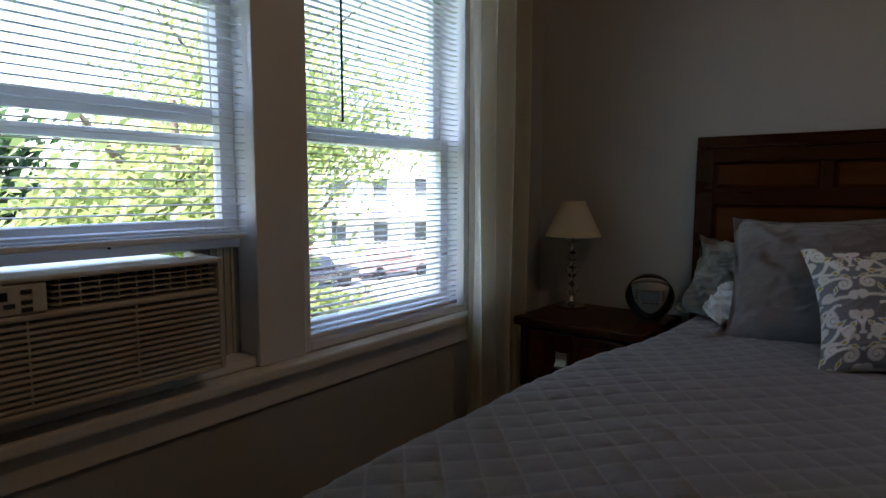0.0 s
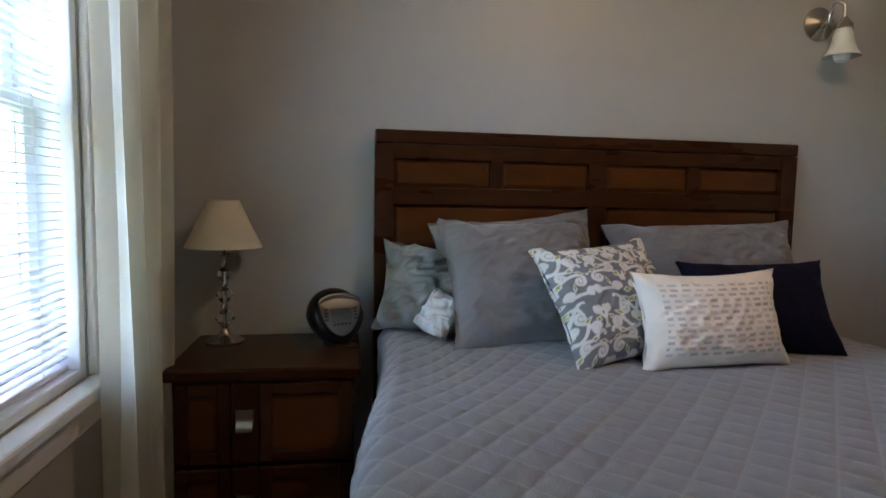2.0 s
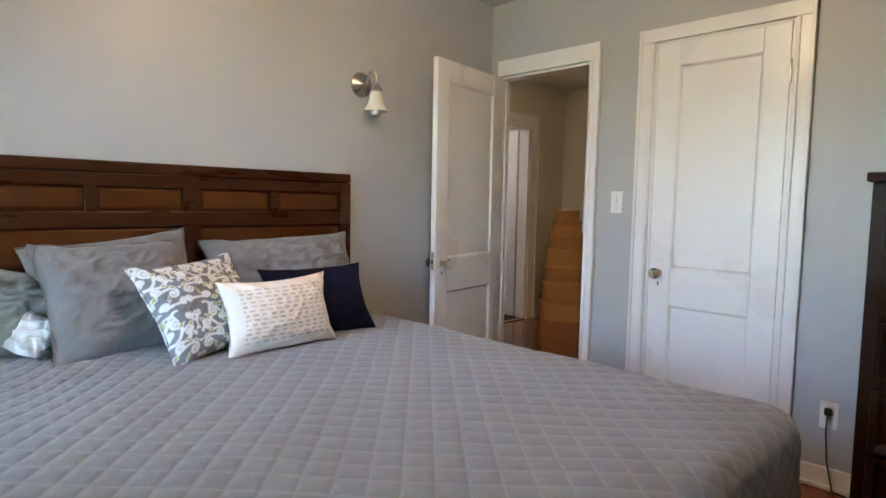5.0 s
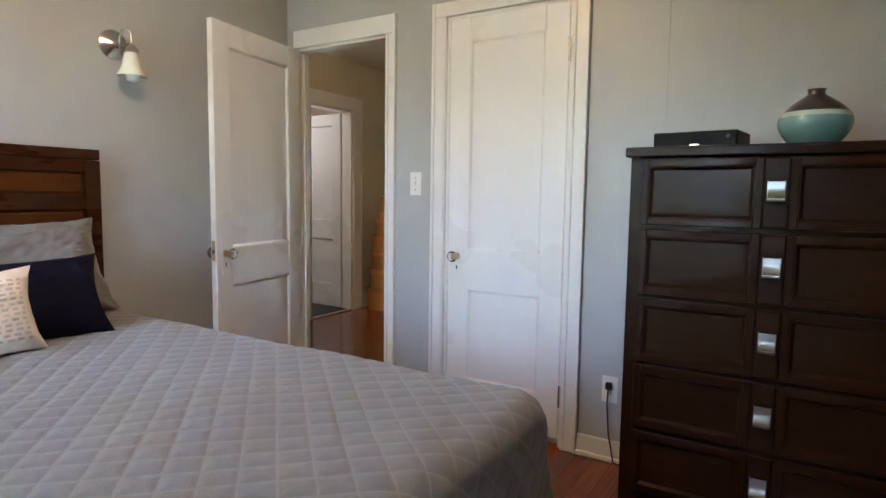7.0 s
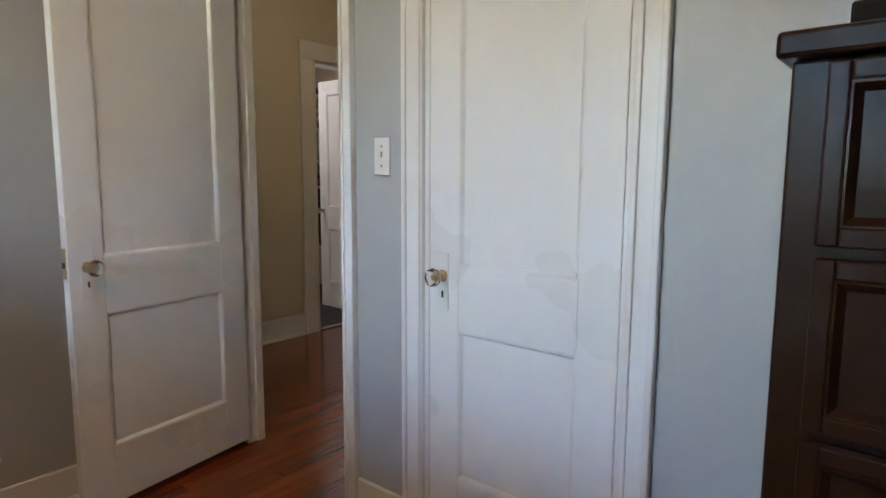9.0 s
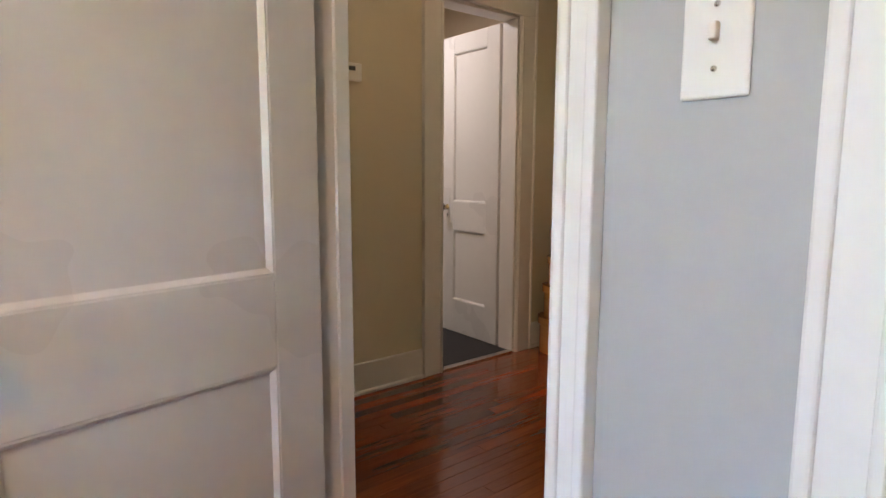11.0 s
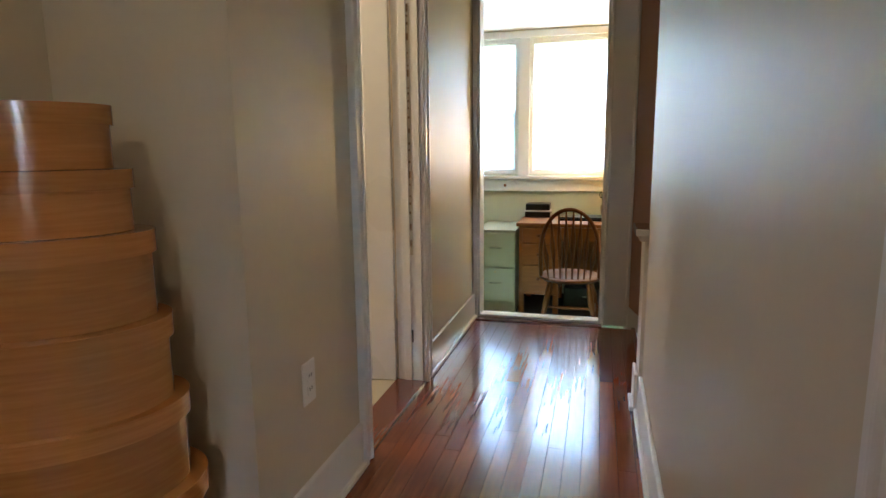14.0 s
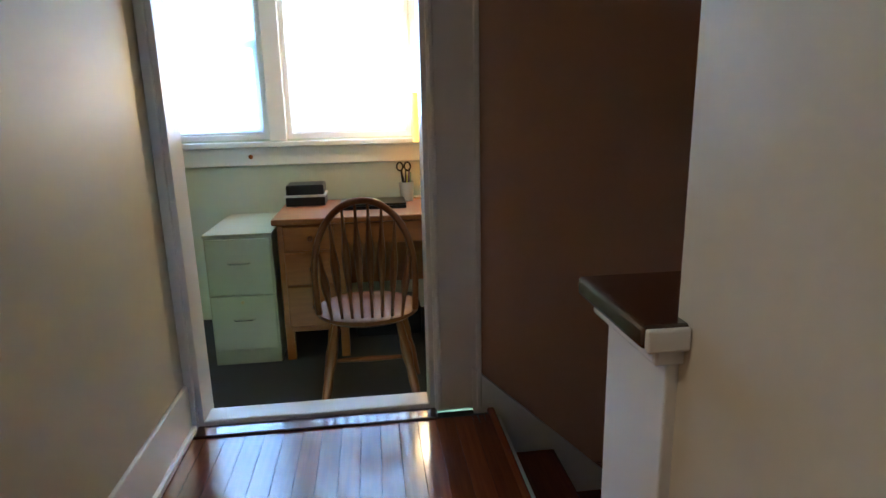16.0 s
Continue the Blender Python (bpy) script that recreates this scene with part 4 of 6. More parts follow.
uvq = np.stack([UU.reshape(-1), WW.reshape(-1)], -1)
li = np.zeros(len(me.loops), dtype=np.int32)
me.loops.foreach_get("vertex_index", li)
lay.data.foreach_set("uv", uvq[li].astype(np.float32).reshape(-1))
nt = M["quilt"].node_tree
qn, ql = nt.nodes, nt.links
quv = qn.new("ShaderNodeTexCoord")
qs = qn.new("ShaderNodeSeparateXYZ")
ql.new(quv.outputs["UV"], qs.inputs[0])
lines = []
for sgn in (0.92, -0.92):
    a = qn.new("ShaderNodeMath")
    a.operation = "MULTIPLY_ADD"
    a.inputs[1].default_value = sgn
    ql.new(qs.outputs[1], a.inputs[0])
    ql.new(qs.outputs[0], a.inputs[2])
    w = qn.new("ShaderNodeMath")
    w.operation = "PINGPONG"
    w.inputs[1].default_value = per / 2
    ql.new(a.outputs[0], w.inputs[0])
    r = qn.new("ShaderNodeMapRange")
    r.inputs["From Min"].default_value, r.inputs["From Max"].default_value = 0.0015, 0.005
    r.inputs["To Min"].default_value, r.inputs["To Max"].default_value = 1.0, 0.0
    ql.new(w.outputs[0], r.inputs["Value"])
    lines.append(r)
mx = qn.new("ShaderNodeMath")
mx.operation = "MAXIMUM"
ql.new(lines[0].outputs[0], mx.inputs[0])
ql.new(lines[1].outputs[0], mx.inputs[1])
amt = qn.new("ShaderNodeMath")
amt.operation = "MULTIPLY"
amt.inputs[1].default_value = 0.3
ql.new(mx.outputs[0], amt.inputs[0])
# Lighter grey mixed in along the diamond quilting lines.
line_tint = qn.new("ShaderNodeMix")
line_tint.data_type = "RGBA"
line_tint.inputs["B"].default_value = (0.34, 0.335, 0.35, 1)
ql.new(qn["Principled BSDF"].inputs["Base Color"].links[0].from_socket, line_tint.inputs["A"])
ql.new(amt.outputs[0], line_tint.inputs["Factor"])
ql.new(line_tint.outputs["Result"], qn["Principled BSDF"].inputs["Base Color"])
me.materials.append(M["quilt"])
me.shade_smooth()
tagged(new("bedspread", me), "grey diamond-quilted bedspread hanging over the bed sides", "bedspread")


# ---- pillows ----
def scroll_strokes():
    """The print's scrolls on one half of the cloth: spirals that run out into long curved tails."""
    curves = []
    for cx_, cy_, r, turn, start, end, bend in (
            (0.17, 0.80, 0.085, 1, 3.4, (0.02, 0.52), 0.16), (0.33, 0.62, 0.075, -1, 0.3, (0.10, 0.93), -0.14),
            (0.15, 0.40, 0.080, -1, 2.6, (0.44, 0.50), 0.13), (0.36, 0.28, 0.085, 1, 5.6, (0.02, 0.20), -0.15),
            (0.14, 0.10, 0.065, 1, 1.2, (0.46, 0.06), 0.08), (0.44, 0.84, 0.060, -1, 4.6, (0.48, 0.58), 0.10),
            (0.45, 0.10, 0.055, -1, 2.2, (0.50, 0.36), -0.08), (0.05, 0.66, 0.045, 1, 0.8, (0.26, 0.98), 0.12)):
        pts = []
        for i in range(46):
            f = i / 45
            a = start + turn * f * 6.283 * 1.25
            rr = r * (0.16 + 0.84 * f)
            pts.append((cx_ + rr * math.cos(a), cy_ + rr * math.sin(a)))
        p0 = Vector(pts[-1])
        tan = (p0 - Vector(pts[-2])).normalized()
        p3 = Vector(end)
        side = Vector((-(p3 - p0).y, (p3 - p0).x)).normalized()
        p1, p2 = p0 + tan * 0.12, p3 + side * bend
        for i in range(1, 25):
            f = i / 24
            q = p0 * (1 - f) ** 3 + p1 * 3 * f * (1 - f) ** 2 + p2 * 3 * f * f * (1 - f) + p3 * f ** 3
            pts.append((q.x, q.y))
        curves += pts
    return np.array(curves)


def scroll_print(me, uvs):
    """Stores on the cloth where the white scrolls and the yellow leaves are printed."""
    uv = np.array(uvs)
    side = np.abs(uv[:, 0] - 0.5) * 1.95
    half = np.stack([np.where(side > 0.5, 1.0 - side, side), (uv[:, 1] * 1.9 + 0.1) % 1.0], -1)
    strokes = scroll_strokes()
    near = np.full(len(half), 9.0)
    for k in range(0, len(strokes), 40):
        d = half[:, None, :] - strokes[None, k:k + 40, :]
        near = np.minimum(near, np.sqrt((d * d).sum(-1)).min(1))
    ink = np.clip((0.028 - near) / 0.008, 0, 1)
    leaf, rim = np.zeros(len(half)), np.zeros(len(half))
    for lx, ly, a, b, c in ((0.0, 0.90, 0.055, 0.016, 0.6), (0.0, 0.90, 0.055, 0.016, -0.6), (0.25, 0.73, 0.045, 0.016, 0.5), (0.06, 0.30, 0.03, 0.02, 0.8), (0.29, 0.47, 0.03, 0.02, 0.0), (0.24, 0.20, 0.04, 0.014, 1.2), (0.40, 0.70, 0.03, 0.018, 0.9), (0.0, 0.04, 0.03, 0.02, 0.0), (0.40, 0.40, 0.04, 0.013, -0.4), (0.0, 0.60, 0.028, 0.022, 0.0)):
        dx_, dy_ = half[:, 0] - lx, half[:, 1] - ly
        p, q = dx_ * math.cos(c) + dy_ * math.sin(c), -dx_ * math.sin(c) + dy_ * math.cos(c)
        g = np.abs(p) / (a * 1.35) + np.abs(q) / (b * 1.5)
        leaf = np.maximum(leaf, np.clip((1.0 - g) / 0.15, 0, 1))
        rim = np.maximum(rim, np.clip((1.7 - g) / 0.2, 0, 1))
    for nm, val in (("ink", np.maximum(ink, rim)), ("leaf", leaf)):
        at = me.attributes.new(nm, "FLOAT", "POINT")
        at.data.foreach_set("value", val.astype(np.float32))


def scroll_mat():
    """White scrolls on a grey ground with yellow-green leaves."""
    m = bpy.data.materials.new("scroll printed cotton")
    m.use_nodes = True
    n, l = m.node_tree.nodes, m.node_tree.links
    b = n["Principled BSDF"]
    b.inputs["Roughness"].default_value = 0.9
    ink, leaf = n.new("ShaderNodeAttribute"), n.new("ShaderNodeAttribute")
    ink.attribute_name, leaf.attribute_name = "ink", "leaf"
    grain = n.new("ShaderNodeTexNoise")
    grain.inputs["Scale"].default_value = 250
    m1, m2 = n.new("ShaderNodeMix"), n.new("ShaderNodeMix")
    m1.data_type = m2.data_type = "RGBA"
    m1.inputs["A"].default_value, m1.inputs["B"].default_value = (0.175, 0.185, 0.195, 1), (0.62, 0.61, 0.57, 1)
    m2.inputs["B"].default_value = (0.36, 0.32, 0.05, 1)
    l.new(ink.outputs["Fac"], m1.inputs["Factor"])
    l.new(m1.outputs["Result"], m2.inputs["A"])
    l.new(leaf.outputs["Fac"], m2.inputs["Factor"])
    l.new(m2.outputs["Result"], b.inputs["Base Color"])
    bp = n.new("ShaderNodeBump")
    bp.inputs["Strength"].default_value, bp.inputs["Distance"].default_value = 0.2, 0.004
    l.new(grain.outputs["Fac"], bp.inputs["Height"])
    l.new(bp.outputs[0], b.inputs["Normal"])
    return m


def lines_mat():
    """Cream cotton with rows of small grey unreadable marks inside a margin."""
    m = bpy.data.materials.new("cream cotton with printed rows")
    m.use_nodes = True
    nt = m.node_tree
    n, l = nt.nodes, nt.links
    b = n["Principled BSDF"]
    b.inputs["Roughness"].default_value = 0.9
    uv = n.new("ShaderNodeTexCoord")
    br = n.new("ShaderNodeTexBrick")
    br.inputs["Scale"].default_value = 1.0
    br.inputs["Brick Width"].default_value, br.inputs["Row Height"].default_value = 0.078, 0.058
    br.inputs["Mortar Size"].default_value, br.inputs["Mortar Smooth"].default_value = 0.0155, 0.1
    br.offset, br.offset_frequency = 0.3, 3
    br.inputs["Color1"].default_value = (0.44, 0.39, 0.35, 1)
    br.inputs["Color2"].default_value = (0.60, 0.54, 0.48, 1)
    br.inputs["Mortar"].default_value = (0.74, 0.66, 0.55, 1)
    l.new(uv.outputs["UV"], br.inputs["Vector"])
    sep = n.new("ShaderNodeSeparateXYZ")
    l.new(uv.outputs["UV"], sep.inputs[0])
    far = []
    for k in (0, 1):
        s = n.new("ShaderNodeMath")
        s.operation = "SUBTRACT"
        s.inputs[1].default_value = 0.5
        a = n.new("ShaderNodeMath")
        a.operation = "ABSOLUTE"
        g = n.new("ShaderNodeMath")
        g.operation = "GREATER_THAN"
        g.inputs[1].default_value = 0.40 if k == 0 else 0.37
        l.new(sep.outputs[k], s.inputs[0])
        l.new(s.outputs[0], a.inputs[0])
        l.new(a.outputs[0], g.inputs[0])
        far.append(g)
    mx = n.new("ShaderNodeMath")
    mx.operation = "MAXIMUM"
    l.new(far[0].outputs[0], mx.inputs[0])
    l.new(far[1].outputs[0], mx.inputs[1])
    mix = n.new("ShaderNodeMix")
    mix.data_type = "RGBA"
    mix.inputs["B"].default_value = (0.74, 0.66, 0.55, 1)
    l.new(mx.outputs[0], mix.inputs["Factor"])
    l.new(br.outputs["Color"], mix.inputs["A"])
    l.new(mix.outputs["Result"], b.inputs["Base Color"])
    return m


M["scroll"] = scroll_mat()
M["lines"] = lines_mat()


def pillow(name, label, w, h, t, at, rx, rz, spin, material, wrinkle=0.008, seed=1, pinch=0.06, flange=0.0):
    """A stuffed cushion: two bulged faces that meet in a seam, with soft wrinkles."""
    n = 170 if material == "scroll" else 64
    vs, fs, uvs = [], [], []
    for side in (1, -1):
        base = len(vs)
        for j in range(n + 1):
            v = -1 + 2 * j / n
            for i in range(n + 1):
                u = -1 + 2 * i / n
                x = w / 2 * u * (1 - pinch * (1 - u * u) ** 0 * (1 - v * v) * abs(u))
                y = h / 2 * v * (1 - pinch * (1 - u * u) * abs(v))
                fu, fv = max(0, 1 - (abs(u) / (1 - flange)) ** 2.4) if abs(u) < 1 - flange else 0, max(0, 1 - (abs(v) / (1 - flange)) ** 2.4) if abs(v) < 1 - flange else 0
                z = t / 2 * (fu ** 0.55) * (fv ** 0.55)
                wr = noise.fractal((x * 7 + seed, y * 7, side * 2.0 + seed), 0.6, 2.1, 3) * wrinkle * 0.6
                crease = 1 - abs(noise.noise((x * 15 + y * 9 + seed, y * 31 - x * 12, seed)))
                wr = (wr + (crease ** 5) * wrinkle * 0.5) * (fu * fv) ** 0.25
                tug = 0.5 * wrinkle * math.sin(14 * (u + v * 0.6) + seed) * (abs(u * v) ** 0.8)
                sag = -0.012 * math.sin(u * 3 + seed) * (1 - v) * 0.5
                vs.append((x, y + sag * 0.4, side * (z + wr + tug) + (0.0008 * side)))
                uvs.append(((u + 1) / 2, (v + 1) / 2))
        for j in range(n):
            for i in range(n):
                a = base + j * (n + 1) + i
                q = (a, a + 1, a + n + 2, a + n + 1)
                fs.append(q if side > 0 else tuple(reversed(q)))
    me = bpy.data.meshes.new(name)
    me.from_pydata(vs, [], fs)
    lay = me.uv_layers.new(name="UVMap")
    for lp in me.loops:
        lay.data[lp.index].uv = uvs[lp.vertex_index]
    if material == "scroll":
        scroll_print(me, uvs)
    me.materials.append(M[material])
    me.shade_smooth()
    ob = new(name, me)
    ob.matrix_basis = pose(*at, rx, 0, rz) @ pose(0, 0, 0, 0, 0, spin)
    return tagged(ob, label, "pillow")


pillow("pillow", "crumpled grey-green linen pillow against the headboard", 0.50, 0.32, 0.17, (-0.585, 2.33, 0.83), 64, -6, -6, "linen_green", 0.045, 1, pinch=0.10)
pillow("pillow_end", "white inner pillow end poking out of its case", 0.12, 0.14, 0.06, (-0.645, 2.17, 0.785), 55, -35, -22, "white_cloth", 0.03, 2)
pillow("pillow", "grey linen pillow leaning against the headboard", 0.60, 0.40, 0.17, (-0.34, 2.345, 0.90), 72, 2, 6, "linen", 0.022, 3, pinch=0.09)
pillow("pillow", "large square grey linen pillow in front", 0.53, 0.44, 0.19, (-0.375, 2.155, 0.888), 63, 7, 1, "linen", 0.022, 4, pinch=0.07, flange=0.05)
pillow("pillow", "long grey linen pillow against the headboard", 0.74, 0.41, 0.21, (0.36, 2.315, 0.89), 64, -3, 2, "linen", 0.024, 5, pinch=0.09)
pillow("throw_pillow", "white and grey scroll-printed cushion with yellow accents", 0.42, 0.40, 0.15, (-0.18, 1.95, 0.862), 54, 12, 5, "scroll", 0.010, 6, pinch=0.14)
pillow("throw_pillow", "navy blue velvet cushion leaning back", 0.45, 0.31, 0.15, (0.30, 1.965, 0.835), 60, -12, 2, "navy", 0.008, 7, pinch=0.12)
pillow("throw_pillow", "small cream cushion with rows of grey print", 0.44, 0.275, 0.15, (0.04, 1.815, 0.832), 72, 1, 1, "lines", 0.012, 8, pinch=0.13)


# ---- nightstand ----
def pull(t, x, y, z, axis):
    """A square scooped metal pull on a drawer front that looks along -y or -x."""
    prof = [(0.0, 0.031), (0.004, 0.031), (0.005, 0.026), (0.0045, 0.012), (0.006, 0.0), (0.0105, -0.011), (0.018, -0.018), (0.0225, -0.02), (0.0235, -0.025), (0.021, -0.030), (0.0, -0.031)]
    bm = bmesh.new()
    ends = [[bm.verts.new((w, -d, h) if axis == "y" else (-d, w, h)) for d, h in prof] for w in (-0.0225, 0.0225)]
    n = len(prof)
    for i in range(n):
        bm.faces.new((ends[0][i], ends[0][(i + 1) % n], ends[1][(i + 1) % n], ends[1][i]))
    bm.faces.new(ends[0])
    bm.faces.new(list(reversed(ends[1])))
    bmesh.ops.recalc_face_normals(bm, faces=bm.faces)
    p = part("handle", bm, "pull_metal", t, "square brushed nickel pull", smooth=True, at=pose(x, y, z))
    rim = []
    for w in (-0.0255, 0.0225):
        for d in ((w, w + 0.003),):
            rim.append((d[0], -0.005, -0.031, d[1], 0.0, 0.034) if axis == "y" else (-0.005, d[0], -0.031, 0.0, d[1], 0.034))
    part("rim", boxes(*rim), "pull_metal", p, bevel=0.001)


def frame_panel(t, nm, dims, frm, deep, axis, mat_a, mat_b):
    """A drawer front with a raised frame round a sunk panel. dims: a0, a1, z0, z1 on the plane `deep`, looking along -axis."""
    a0, a1, z0, z1 = dims

    def mk(x0, x1, q0, q1, d0, d1):
        return (x0, deep + d0, q0, x1, deep + d1, q1) if axis == "y" else (deep + d0, x0, q0, deep + d1, x1, q1)
    f = part(nm, boxes(mk(a0, a0 + frm, z0, z1, -0.016, 0), mk(a1 - frm, a1, z0, z1, -0.016, 0), mk(a0 + frm, a1 - frm, z0, z0 + frm, -0.016, 0), mk(a0 + frm, a1 - frm, z1 - frm, z1, -0.016, 0)), mat_a, t, bevel=0.005)
    part("panel", boxes(mk(a0 + frm, a1 - frm, z0 + frm, z1 - frm, -0.005, 0)), mat_b, f)
    return f


ns = thing("nightstand", "dark cherry two-drawer nightstand beside the bed", "nightstand", (-1.165, 2.1, 0))
part("body", boxes((-0.255, 0.0, 0.06, 0.255, 0.4, 0.62)), "wood_dark", ns, bevel=0.004)
part("top", boxes((-0.275, -0.03, 0.62, 0.275, 0.415, 0.655)), "wood_dark", ns, "glossy dark wood top", bevel=0.008)
part("plinth", boxes((-0.24, 0.02, 0.0, 0.24, 0.39, 0.06)), "wood_dark", ns)
for z0, z1 in ((0.375, 0.61), (0.12, 0.36)):
    d = part("drawer", boxes((-0.245, -0.004, z0, 0.245, 0.0, z1)), "wood_dark", ns)
    frame_panel(d, "front_frame", (-0.245, -0.095, z0, z1), 0.035, -0.004, "y", "wood_dark", "wood_panel")
    frame_panel(d, "front_frame", (-0.015, 0.245, z0, z1), 0.035, -0.004, "y", "wood_dark", "wood_panel")
    part("centre_block", boxes((-0.093, -0.018, z0, -0.017, -0.004, z1)), "wood_dark", d, bevel=0.003)
    pull(d, -0.055, -0.018, (z0 + z1) / 2 + 0.01, "y")

# ---- table lamp ----
lamp = thing("table_lamp", "small silver table lamp with cream cone shade", "lamp", (-1.332, 2.39, 0.655))
part("base", lathe([(0, 0), (0.062, 0), (0.062, 0.010), (0.05, 0.018), (0.03, 0.024), (0.018, 0.034), (0.012, 0.05), (0, 0.052)], 36), "chrome", lamp, smooth=True)
zc = 0.05
for r in (0.033, 0.029, 0.024):
    part("glass_ball", lathe([(0, zc), (0.012, zc + 0.003), (r, zc + r), (0.012, zc + 2 * r - 0.003), (0, zc + 2 * r)], 24), "crystal", lamp, "clear glass ball", smooth=True)
    part("collar", lathe([(0, zc + 2 * r), (0.010, zc + 2 * r), (0.012, zc + 2 * r + 0.008), (0.010, zc + 2 * r + 0.016), (0, zc + 2 * r + 0.016)], 20), "chrome", lamp, smooth=True)
    zc += 2 * r + 0.016
zc += 0.02
part("stem", tube([(0, 0, 0.04), (0, 0, zc + 0.12)], 0.005, 10), "chrome", lamp, smooth=True)
part("saucer", lathe([(0, zc), (0.006, zc), (0.03, zc + 0.008), (0.031, zc + 0.011), (0, zc + 0.006)], 28), "chrome", lamp, smooth=True)
sh = part("shade", lathe([(0.122, zc + 0.03), (0.05, zc + 0.182), (0.0485, zc + 0.181), (0.1205, zc + 0.03), (0.122, zc + 0.03)], 48), "shade", lamp, "cream fabric cone shade", smooth=True)
part("ring", lathe([(0.048, zc + 0.179), (0.051, zc + 0.179), (0.051, zc + 0.184), (0.048, zc + 0.184), (0.048, zc + 0.179)], 40), "shade", sh)

# ---- clock radio ----
ck = thing("clock_radio", "black and silver oval clock radio", "clock radio", (-0.972, 2.35, 0.655), 20)
prof = []
bm = bmesh.new()
bmesh.ops.create_uvsphere(bm, u_segments=32, v_segments=18, radius=1)
for v in bm.verts:
    k = 1.0 - 0.18 * max(0, -v.co.z)
    v.co = Vector((v.co.x * 0.096 * k, max(-0.62, v.co.y) * 0.085, v.co.z * 0.092 + 0.093))
    v.co.z = max(0.0, v.co.z)
    v.co.y += (v.co.z - 0.09) * 0.25
part("shell", bm, "plastic_black", ck, smooth=True)
M["lcd"] = mat("grey display glass", (0.10, 0.115, 0.12), 0.15)


def shield(w_top, w_bot, h, depth, puff, seg=14):
    """A face plate, wide and arched above, narrow and round below; bulged, looking along -y."""
    bm = bmesh.new()
    rim = []
    for i in range(seg + 1):
        x = -w_top + 2 * w_top * i / seg
        rim.append((x, h * 0.5 + 0.016 * (1 - (x / w_top) ** 2)))
    for i in range(1, seg):
        a = math.pi * i / seg
        f = math.sin(a)
        rim.append((w_top * math.cos(a) * (1 - 0.25 * f) + (w_bot - w_top) * 0.0, h * 0.5 - h * f ** 0.75))
    rings = []
    for k, y in ((1.0, 0.0), (0.97, -depth), (0.8, -depth - puff * 0.5), (0.4, -depth - puff)):
        rings.append([bm.verts.new((x * k, y, z * k)) for x, z in rim])
    n = len(rim)
    for a, b in zip(rings, rings[1:]):
        for i in range(n):
            bm.faces.new((a[i], a[(i + 1) % n], b[(i + 1) % n], b[i]))
    bm.faces.new(rings[-1])
    bmesh.ops.recalc_face_normals(bm, faces=bm.faces)
    return bm


face = part("face", shield(0.072, 0.03, 0.108, 0.006, 0.004), "silver", ck, "silver shield-shaped face plate", smooth=True, at=pose(0, -0.056, 0.092, -16, 0, 0))
part("display", boxes((-0.034, -0.0135, -0.006, 0.034, -0.010, 0.036)), "lcd", face, "grey display", bevel=0.002)
part("arch", tube([(0.07 * math.cos(a), -0.004, 0.05 + 0.028 * math.sin(a)) for a in np.linspace(0.12, 3.02, 15)], [0.003, 0.006, 0.008, 0.009, 0.0095, 0.010, 0.010, 0.010, 0.010, 0.010, 0.0095, 0.009, 0.008, 0.006, 0.003], 8), "chrome", face, "bright chrome snooze bar", smooth=True)
for i in range(5):
    part("button", boxes((-0.029 + i * 0.0125, -0.0135, -0.019, -0.0205 + i * 0.0125, -0.010, -0.0125)), "steel_dark", face, bevel=0.001)
for s in (-1, 1):
    for i in range(4):
        part("button", boxes((s * 0.049 - 0.006, -0.0125, -0.002 + i * 0.011, s * 0.049 + 0.006, -0.0085, 0.004 + i * 0.011)), "steel_dark", face, bevel=0.001)
part("chin", lathe([(0, 0.0), (0.042, 0.0), (0.046, 0.02), (0.044, 0.045), (0.02, 0.06), (0, 0.062)], 28), "silver", ck, "silver base", smooth=True, at=pose(0, -0.012, 0.0))

# ---- wall sconce ----
M["frost"] = mat("frosted glass", (0.72, 0.73, 0.66), 0.35, grain=0.02)
M["bulb"] = mat("white bulb", (0.85, 0.85, 0.82), 0.3)
sc = thing("wall_sconce", "nickel wall sconce with frosted bell shade, unlit", "wall lamp", (0.925, NY, 1.87))
part("wall_plate", lathe([(0, 0), (0.066, 0), (0.066, 0.008), (0.052, 0.014), (0.025, 0.03), (0.012, 0.036), (0, 0.036)], 36, "y"), "chrome", sc, smooth=True, at=pose(0, 0, 0, 0, 0, 180))
part("arm", tube([(0, -0.03, 0), (0.003, -0.05, 0.0), (0.006, -0.055, 0.03), (0.012, -0.065, 0.062), (0.020, -0.08, 0.07), (0.03, -0.094, 0.05), (0.031, -0.095, 0.0)], 0.0065, 12), "chrome", sc, smooth=True)
part("socket", lathe([(0, 0.015), (0.012, 0.012), (0.02, 0.0), (0.03, -0.012), (0.034, -0.03), (0.03, -0.032), (0, -0.028)], 28), "chrome", sc, smooth=True, at=pose(0.031, -0.095, -0.01))
part("shade", lathe([(0.026, -0.03), (0.034, -0.05), (0.04, -0.085), (0.052, -0.115), (0.066, -0.135), (0.0645, -0.135), (0.05, -0.114), (0.038, -0.085), (0.032, -0.05), (0.024, -0.031), (0.026, -0.03)], 36), "frost", sc, "frosted glass bell shade", smooth=True, at=pose(0.031, -0.095, -0.01))
part("bulb", lathe([(0, -0.05), (0.014, -0.06), (0.02, -0.10), (0.03, -0.13), (0.024, -0.152), (0, -0.16)], 24), "bulb", sc, smooth=True, at=pose(0.031, -0.095, -0.01))

